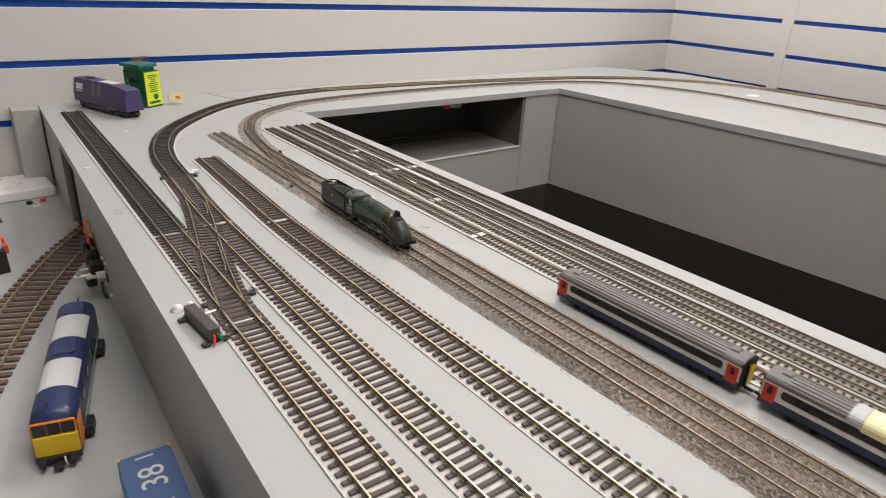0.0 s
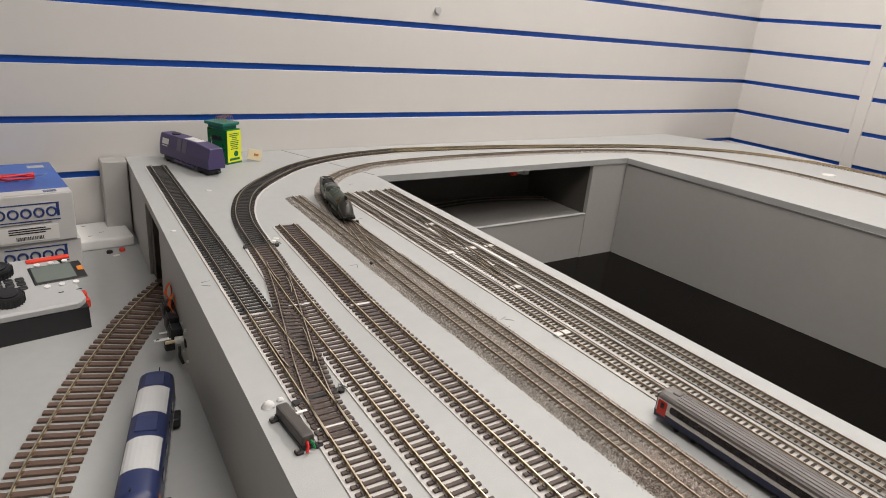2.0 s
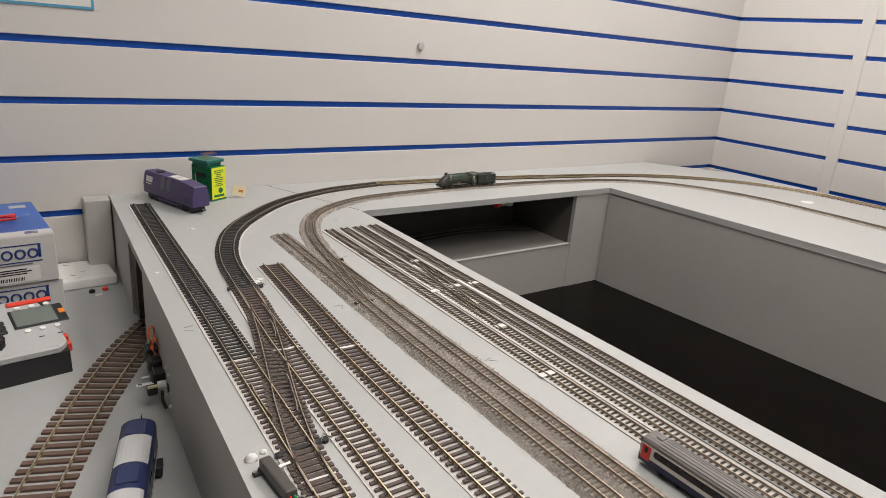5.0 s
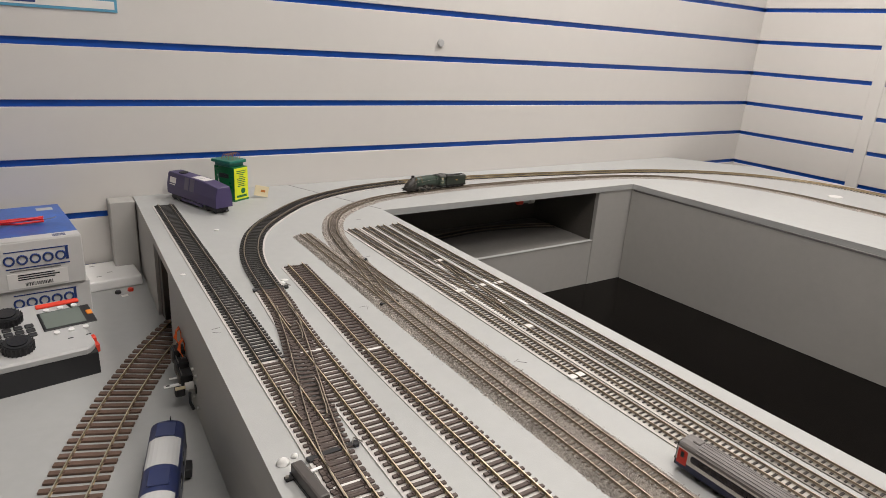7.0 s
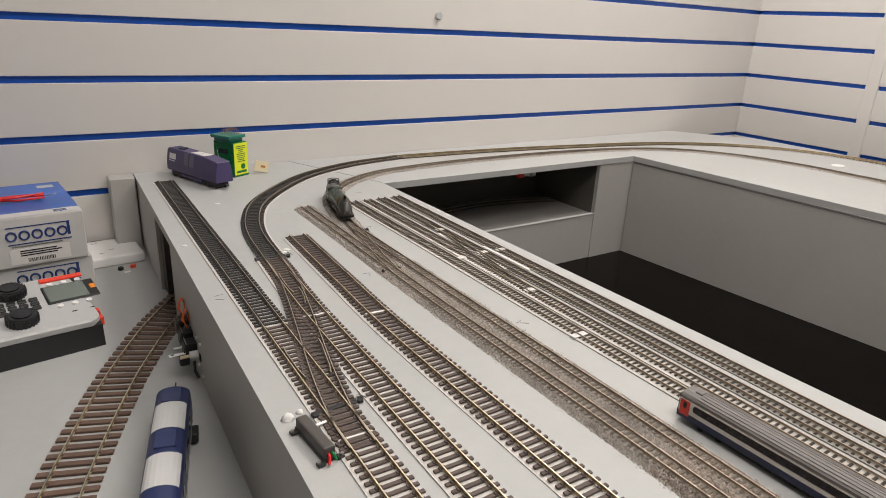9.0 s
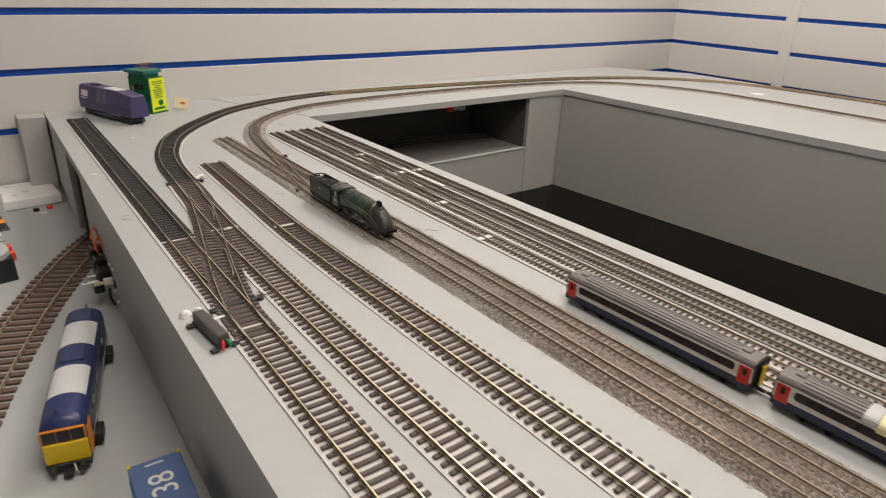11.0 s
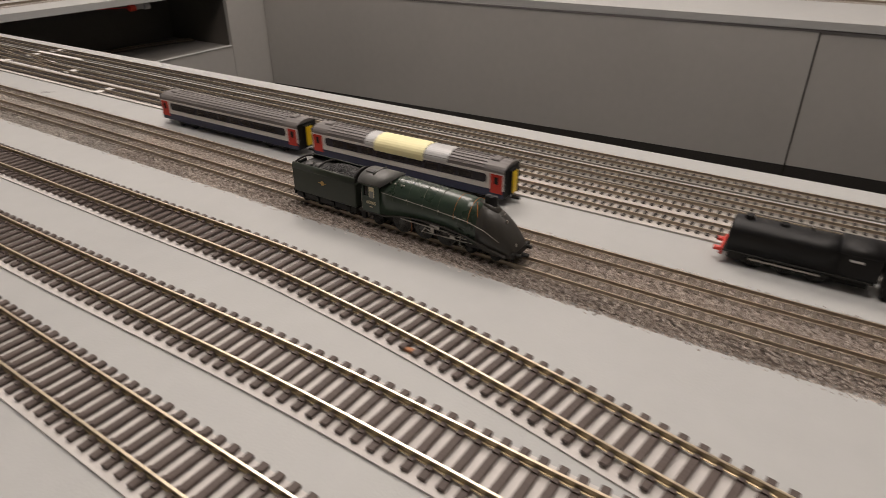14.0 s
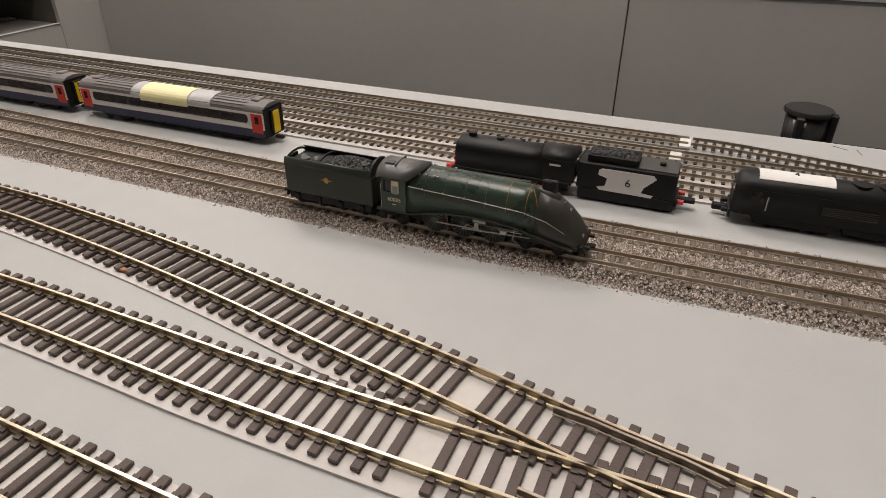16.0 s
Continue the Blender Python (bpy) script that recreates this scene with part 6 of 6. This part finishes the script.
def signal_gear():
    """Point motors and ribbon wires on a circuit board, fixed on the fascia beside the tunnel mouth."""
    g = thing("fascia_point_motors", "two black point motors with orange wires on a green circuit board", "point motor", pose(left_edge(0.715) + 0.003, 0.722, LOW + 0.004, 0, 0, -2.5) @ Matrix.Diagonal((0.75, 0.70, 0.85, 1)))
    board = part("circuit_board", box(-0.0025, -0.0008, -0.088, 0.052, 0.008, 0.070, 0.0003), M_PCB, g, "thin green circuit board")
    for y, z in ((-0.082, 0.014), (-0.080, 0.060), (-0.052, 0.018), (-0.050, 0.058)):
        part("solder_post", cyl(0.0022, 0.004, Matrix.Translation((-0.0042, y, z)) @ Matrix.Rotation(math.pi / 2, 4, "Y"), 10), M_PVC, board)
    part("board_chip", box(-0.0050, -0.0026, -0.072, -0.062, 0.030, 0.040, 0.0004), M_CTRL_DARK, board)
    for y, z in ((0.034, 0.046), (0.002, 0.040), (-0.028, 0.034)):
        m = part("motor", box(-0.020, -0.0026, y - 0.0130, y + 0.0130, z - 0.010, z + 0.012, 0.0015, segs=2), M_CTRL_DARK, g)
        part("motor_cap", box(-0.0222, -0.0200, y - 0.0105, y + 0.0105, z - 0.007, z + 0.009, 0.0008), M_BROWN_PLASTIC, m)
        for i in range(6):
            part("terminal", box(-0.0185, -0.0175, y - 0.0110 + i * 0.0042, y - 0.0095 + i * 0.0042, z + 0.0120, z + 0.0150), M_STEEL, m)
    for y, z in ((0.040, 0.060), (0.008, 0.054)):
        bundle = part("wire_bundle", box(-0.0120, -0.0050, y - 0.006, y + 0.006, z - 0.003, z + 0.001, 0.0008), M_BROWN_PLASTIC, g)
        for i in range(7):
            o = 0.0016 * (i - 3)
            part("wire", tube([(-0.0085, y + o, z), (-0.0125 - 0.0004 * i, y + o, z + 0.010), (-0.0110, y + o * 0.8 + 0.003, z + 0.020), (-0.0060, y + o * 0.7 + 0.008, z + 0.023), (-0.0030, y + o * 0.6 + 0.014, z + 0.013), (-0.0028, y + o * 0.6 + 0.015, z + 0.002)], 0.0008, 6), M_WIRE_ORANGE, bundle)
    arm = part("throw_arm", box(-0.044, -0.018, -0.040, -0.033, 0.032, 0.0335, 0.0004), M_PVC, g, "white spring throw arm")
    part("arm_slot", box(-0.041, -0.036, -0.0380, -0.0350, 0.0335, 0.0339), M_CTRL_DARK, arm)
    part("rear_arm", box(-0.034, -0.018, -0.020, -0.016, 0.034, 0.0355, 0.0004), M_PVC, g)
    part("linkage", box(-0.030, -0.016, -0.048, -0.034, 0.018, 0.031, 0.002), M_CTRL_DARK, g)
    part("bush", cyl(0.0055, 0.012, Matrix.Translation((-0.010, -0.050, 0.034)) @ Matrix.Rotation(math.pi / 2, 4, "Y"), 14), M_PVC, g)
    part("pin", cyl(0.0024, 0.016, Matrix.Translation((-0.022, -0.050, 0.033)) @ Matrix.Rotation(math.pi / 2, 4, "Y"), 12), M_TAG, g)
    part("lever", tube([(-0.010, -0.050, 0.024), (-0.012, -0.060, 0.014), (-0.008, -0.066, 0.004)], 0.0022, 6), M_CTRL_DARK, g)


signal_gear()

# ---------------------------------------------------------------- small things on the deck
pm = thing("point_motor", "grey-brown surface point motor beside the turnout", "point motor", pose(-0.0525, 0.352, DECK, 0, 0, -86) @ Matrix.Diagonal((0.84, 0.9, 1, 1)))
part("housing", box(-0.026, 0.025, -0.0048, 0.0048, 0.002, 0.0110, 0.0018, segs=2), M_BROWN_PLASTIC, pm)
part("base", box(-0.027, 0.026, -0.0052, 0.0052, 0.0, 0.003, 0.0004), M_CTRL_DARK, pm)
for x in (-0.022, 0.026):
    for s in (-1, 1):
        part("lug", box(x - 0.003, x + 0.003, s * 0.0078 - 0.0032, s * 0.0078 + 0.0032, 0.0, 0.0026, 0.0008), M_CTRL_DARK, pm)
        part("lug_screw", cyl(0.0016, 0.0012, Matrix.Translation((x, s * 0.0092, 0.0031)), 10), M_STEEL, pm)
part("red_wire", tube([(0.025, -0.001, 0.006), (0.029, -0.002, 0.006), (0.032, -0.004, 0.0025)], 0.0011, 6), M_WIRE_RED, pm)
part("green_wire", tube([(0.025, 0.002, 0.006), (0.028, 0.002, 0.006), (0.030, 0.003, 0.0025)], 0.0011, 6), M_WIRE_GREEN, pm)
part("tie_bar", box(-0.020, -0.017, 0.006, 0.022, 0.002, 0.0032), M_PVC, pm)


def putty(x, y, r, h, seed, label="lump of white putty on the deck"):
    bm = bmesh.new()
    bmesh.ops.create_icosphere(bm, subdivisions=2, radius=1)
    rng2 = random.Random(seed)
    for v in bm.verts:
        k = 1 + rng2.uniform(-0.15, 0.15)
        v.co = Vector((v.co.x * r * k, v.co.y * r * 0.8 * k, max(0.0, v.co.z) * h))
    solid("putty", bm, M_GLUE, label, "putty", pose(x, y, DECK), "lumps of putty", smooth=True)


for k, (x, y, r, h) in enumerate(((-0.0585, 0.388, 0.0050, 0.0055), (-0.048, 0.392, 0.0030, 0.003), (-0.036, 0.390, 0.0035, 0.003), (0.006, 0.372, 0.0050, 0.0028), (0.012, 0.378, 0.0055, 0.0020), (0.017, 0.384, 0.0035, 0.0016), (0.060, 0.715, 0.0040, 0.0022), (0.066, 0.722, 0.0045, 0.0018), (0.046, 0.955, 0.0045, 0.0012), (-0.0385, 0.79, 0.0036, 0.0010), (1.30, 0.80, 0.018, 0.002), (1.40, 0.70, 0.02, 0.002))):
    putty(x, y, r, h, 20 + k)


def lever_box(x, y, turn):
    b = thing("turnout_tie_bar", "small dark turnout tie bar with spring clip", "turnout part", pose(x, y, DECK, 0, 0, turn), "turnout tie bars")
    part("bar", box(-0.021, 0.021, -0.0022, 0.0022, 0.0022, 0.0036, 0.0004), M_CTRL_DARK, b)
    for s in (-1, 1):
        part("end_lug", box(s * 0.0185 - 0.0022, s * 0.0185 + 0.0022, -0.003, 0.003, 0.0, 0.0034, 0.0006), M_CTRL_DARK, b)
    part("spring_clip", tube([(0.014, -0.003, 0.004), (0.019, 0.004, 0.0046), (0.023, -0.003, 0.004)], 0.0005, 5), M_STEEL, b)


lever_box(0.041, 0.700, -6)
lever_box(-0.022, 0.382, 3)
for x, y in ((0.178, 0.742), (0.146, 0.60)):
    b = thing("turnout_tie_bar", "tiny dark tie bar of a small gauge turnout", "turnout part", pose(x, y, DECK + 0.003), "turnout tie bars")
    part("bar", box(-0.0105, 0.0105, -0.0010, 0.0010, 0.0002, 0.0014, 0.0003), M_CTRL_DARK, b)
    for s in (-1, 1):
        part("end_lug", box(s * 0.0105 - 0.0012, s * 0.0105 + 0.0012, -0.0022, 0.0022, -0.002, 0.0022, 0.0004), M_CTRL_DARK, b)
# white and copper joints
JOINTS = [(0.0803, 0.5105, 0.026), (0.0255, 0.5325, 0.026), (-0.0260, 0.3428, 0.026), (0.2255, 0.378, 0.018), (0.2720, -0.314, 0.016), (0.2975, -0.318, 0.018), (0.3080, 0.60, 0.016), (0.2800, 0.602, 0.016), (0.2445, 0.598, 0.012), (0.2555, 0.482, 0.015), (0.2825, 0.702, 0.016)]
for x, y, w in JOINTS:
    solid("white_sleeper", box(-w / 2, w / 2, -0.0034, 0.0034, 0.0, 0.0014, 0.0003), M_CORK, "short white packing strip between two track lengths", "packing strip", pose(x, y, DECK + 0.0013), "packing strips")
for x, y in ((0.047, -0.106), (0.209, -0.045), (0.236, -0.028), (0.262, -0.020)):
    solid("copper_clip", box(-0.0012, 0.0012, -0.0024, 0.0024, 0.0, 0.0012, 0.0003), M_COPPER, "tiny copper-coloured rail joiner mark", "joiner", pose(x, y, DECK + 0.0013), "rail joiner marks")
# screw holes and bare chips near the front edge
for x, y in ((-0.062, 0.071), (-0.062, 0.034), (-0.066, 0.005)):
    h = thing("screw_head", "countersunk screw head painted over in the deck", "screw", pose(x, y, DECK), "screw heads")
    # left bare by the offset head as a crescent, the dent's painted shade
    part("rim", cyl(0.0040, 0.0003, Matrix.Translation((0, 0, 0.00015)), 18), M_FASCIA, h)
    part("head", cyl(0.0036, 0.0004, Matrix.Translation((0.0000, -0.0006, 0.0003)), 16), M_DECK, h)
    part("recess", cyl(0.0012, 0.0002, Matrix.Translation((0.0002, -0.0008, 0.0006)), 10), M_CTRL_DARK, h)
solid("bare_chip", cyl(0.0036, 0.0005, Matrix.Diagonal((1.3, 0.5, 1, 1)) @ Matrix.Translation((0, 0, 0.0003)), 11), M_RAWWOOD, "bare wood chip where the paint has come off", "chip", pose(-0.078, 0.071, DECK, 0, 0, 35))
# pencil marks
rng = random.Random(17)
for x, y, a in ((-0.0425, 0.625, 10), (-0.044, 0.615, -30), (0.195, 0.43, 20), (0.198, 0.425, -40), (0.118, 0.61, 0), (0.121, 0.605, 60), (0.20, 0.76, 5), (0.27, 0.93, 0), (0.33, -0.41, 60), (0.326, -0.42, 10)):
    solid("pencil_mark", box(-0.0045, 0.0045, -0.0003, 0.0003, 0, 0.0002), M_PENCIL, "short grey pencil mark on the deck", "mark", pose(x, y, DECK, 0, 0, a), "pencil marks")
# deck joint line behind the yard
solid("deck_seam", prism([(0.2475, 1.1980), (0.2487, 1.1980), (0.3385, 0.9755), (0.3373, 0.9750)], DECK, DECK + 0.0003), M_PENCIL, "fine seam between two deck boards", "seam", kind="structure")

# ---------------------------------------------------------------- in the well and on the walls
can = thing("smoked_canister", "dark smoked plastic canister with a round lid and clips", "canister", pose(0.983, -0.490, PIT))
part("body", cyl(0.029, 0.068, Matrix.Translation((0, 0, 0.034)), 36, 0.031, bevel=0.002), M_SMOKE, can, "", True)
part("lid", cyl(0.036, 0.008, Matrix.Translation((0, 0, 0.072)), 36, bevel=0.002), M_SMOKE, can, "round shiny lid")
for a in (20, 160, 270):
    x, y = 0.037 * math.cos(math.radians(a)), 0.037 * math.sin(math.radians(a))
    part("clip", box(x - 0.006, x + 0.006, y - 0.006, y + 0.006, 0.006, 0.070, 0.002), M_CTRL_DARK, can)
tm = thing("tunnel_point_motor", "small metal point motor with red wires under the deck", "point motor", pose(0.70, 1.0, DECK - 0.0122))
part("frame", box(-0.016, 0.016, -0.006, 0.006, -0.014, 0.0, 0.001), M_CTRL, tm)
for x in (-0.02, 0.012):
    part("coil", cyl(0.006, 0.012, Matrix.Translation((x, -0.004, -0.010)) @ Matrix.Rotation(math.pi / 2, 4, "Y"), 14), M_RED_KEY if x < 0 else M_CTRL, tm)
part("wire", tube([(-0.02, -0.006, -0.008), (-0.06, -0.006, -0.006), (-0.11, -0.002, -0.002)], 0.0009, 5), M_WIRE_RED, tm)
for y in (0.25, 0.05):
    solid("panel_screw", cyl(0.003, 0.0015, Matrix.Rotation(math.pi / 2, 4, "Y"), 12), M_STEEL, "small screw head in the well panel", "screw", pose(1.0375 if y > 0.1 else 1.0445, y, 0.90), "panel screws")
dot = solid("wall_hook_cap", cyl(0.0085, 0.006, Matrix.Rotation(math.pi / 2, 4, "X"), 20, 0.0075, bevel=0.001), M_CTRL, "small grey round cap on the slatted wall", "cap", pose(0.590, WALL_Y - 0.0031, 1.284))
po = thing("wall_poster", "glossy blue and white poster on the slatted wall", "poster", pose(-0.028, WALL_Y - 0.0012, 1.300))
part("sheet", box(-0.36, 0.0, -0.0008, 0.0, 0.0, 0.25), M_TARP, po)
part("white_band", box(-0.358, -0.004, -0.0012, -0.0008, 0.004, 0.016), M_PAPER, po)
part("photo", box(-0.10, -0.008, -0.0012, -0.0008, 0.018, 0.10), M_BOX_BLUE, po)
for k in range(3):
    part("text_bar", box(-0.30 + 0.07 * k, -0.25 + 0.07 * k, -0.0015, -0.0012, 0.007, 0.012), M_LOGO, po)


# ---------------------------------------------------------------- what moves
ROAD = smooth_path(LOCO_ROAD)
# distance of the locomotive's front along its road, second by second
FRONT = [
    (0, 1.378), (0.5, 1.466), (1, 1.555), (1.5, 1.648), (2, 1.738), (2.5, 1.834), (3, 1.934), (3.5, 2.03), (4, 2.125), (4.5, 2.225), (5, 2.325),
    (5.4, 2.395), (5.7, 2.41), (6, 2.388), (6.5, 2.292), (7, 2.186), (7.5, 2.077), (8, 1.968), (9, 1.785), (10, 1.606), (10.5, 1.514), (11, 1.42),
    (11.5, 1.324), (12, 1.23), (12.5, 1.138), (13, 1.050), (13.5, 0.963), (14, 0.883), (14.5, 0.813), (15, 0.764), (15.5, 0.7285), (16, 0.7125),
]
RAIL_Z = NZ + GAUGES["N"]["height"] * 0.75 + GAUGES["N"]["rail_h"]


def front_at(t):
    ts = [r[0] for r in FRONT]
    k = min(max(int(np.searchsorted(ts, t, side="right")) - 1, 0), len(FRONT) - 2)
    t0, t1 = ts[k], ts[k + 1]
    ss = [r[1] for r in FRONT]
    slope = lambda i: (ss[min(i + 1, len(ss) - 1)] - ss[max(i - 1, 0)]) / (ts[min(i + 1, len(ts) - 1)] - ts[max(i - 1, 0)])
    h, u = t1 - t0, (t - t0) / (t1 - t0)
    return (2 * u ** 3 - 3 * u * u + 1) * ss[k] + (u ** 3 - 2 * u * u + u) * h * slope(k) + (3 * u * u - 2 * u ** 3) * ss[k + 1] + (u ** 3 - u * u) * h * slope(k + 1)


def on_road(s_front, back_a, back_b, pivot):
    """The pose of a vehicle whose axles ride the road at two distances behind the front; its origin lies pivot behind the front."""
    xa, ya = along(ROAD, s_front + back_a)[:2]
    xb, yb = along(ROAD, s_front + back_b)[:2]
    d = Vector((xa - xb, ya - yb)).normalized()
    ox, oy = Vector((xa, ya)) - d * (pivot - back_a)
    return pose(ox, oy, RAIL_Z, 0, 0, math.degrees(math.atan2(d.y, d.x)))


def motions():
    times = [round(0.25 * k, 2) for k in range(65)]
    # the road runs away from the near end, and the locomotive faces the near end
    walk(LOCO, [(t, on_road(front_at(t), 0.018, 0.072, 0.098)) for t in times])
    walk(TENDER, [(t, on_road(front_at(t), 0.108, 0.146, 0.1005)) for t in times])
    # driving wheels roll with the distance run, coupling rods go round with their crank pins
    for ob, x, y, z, r, crank in SPIN:
        if r < 0.005:
            continue
        rows = []
        for k in range(16 * FPS + 1):
            t = k / FPS
            turn = (front_at(0) - front_at(t)) / r
            if crank:
                rows.append((t, pose(x - crank * math.cos(turn), y, z + crank * math.sin(turn))))
            else:
                rows.append((t, pose(x, y, z, 0, math.degrees(turn) % 360, 0)))
        walk(ob, rows)


motions()
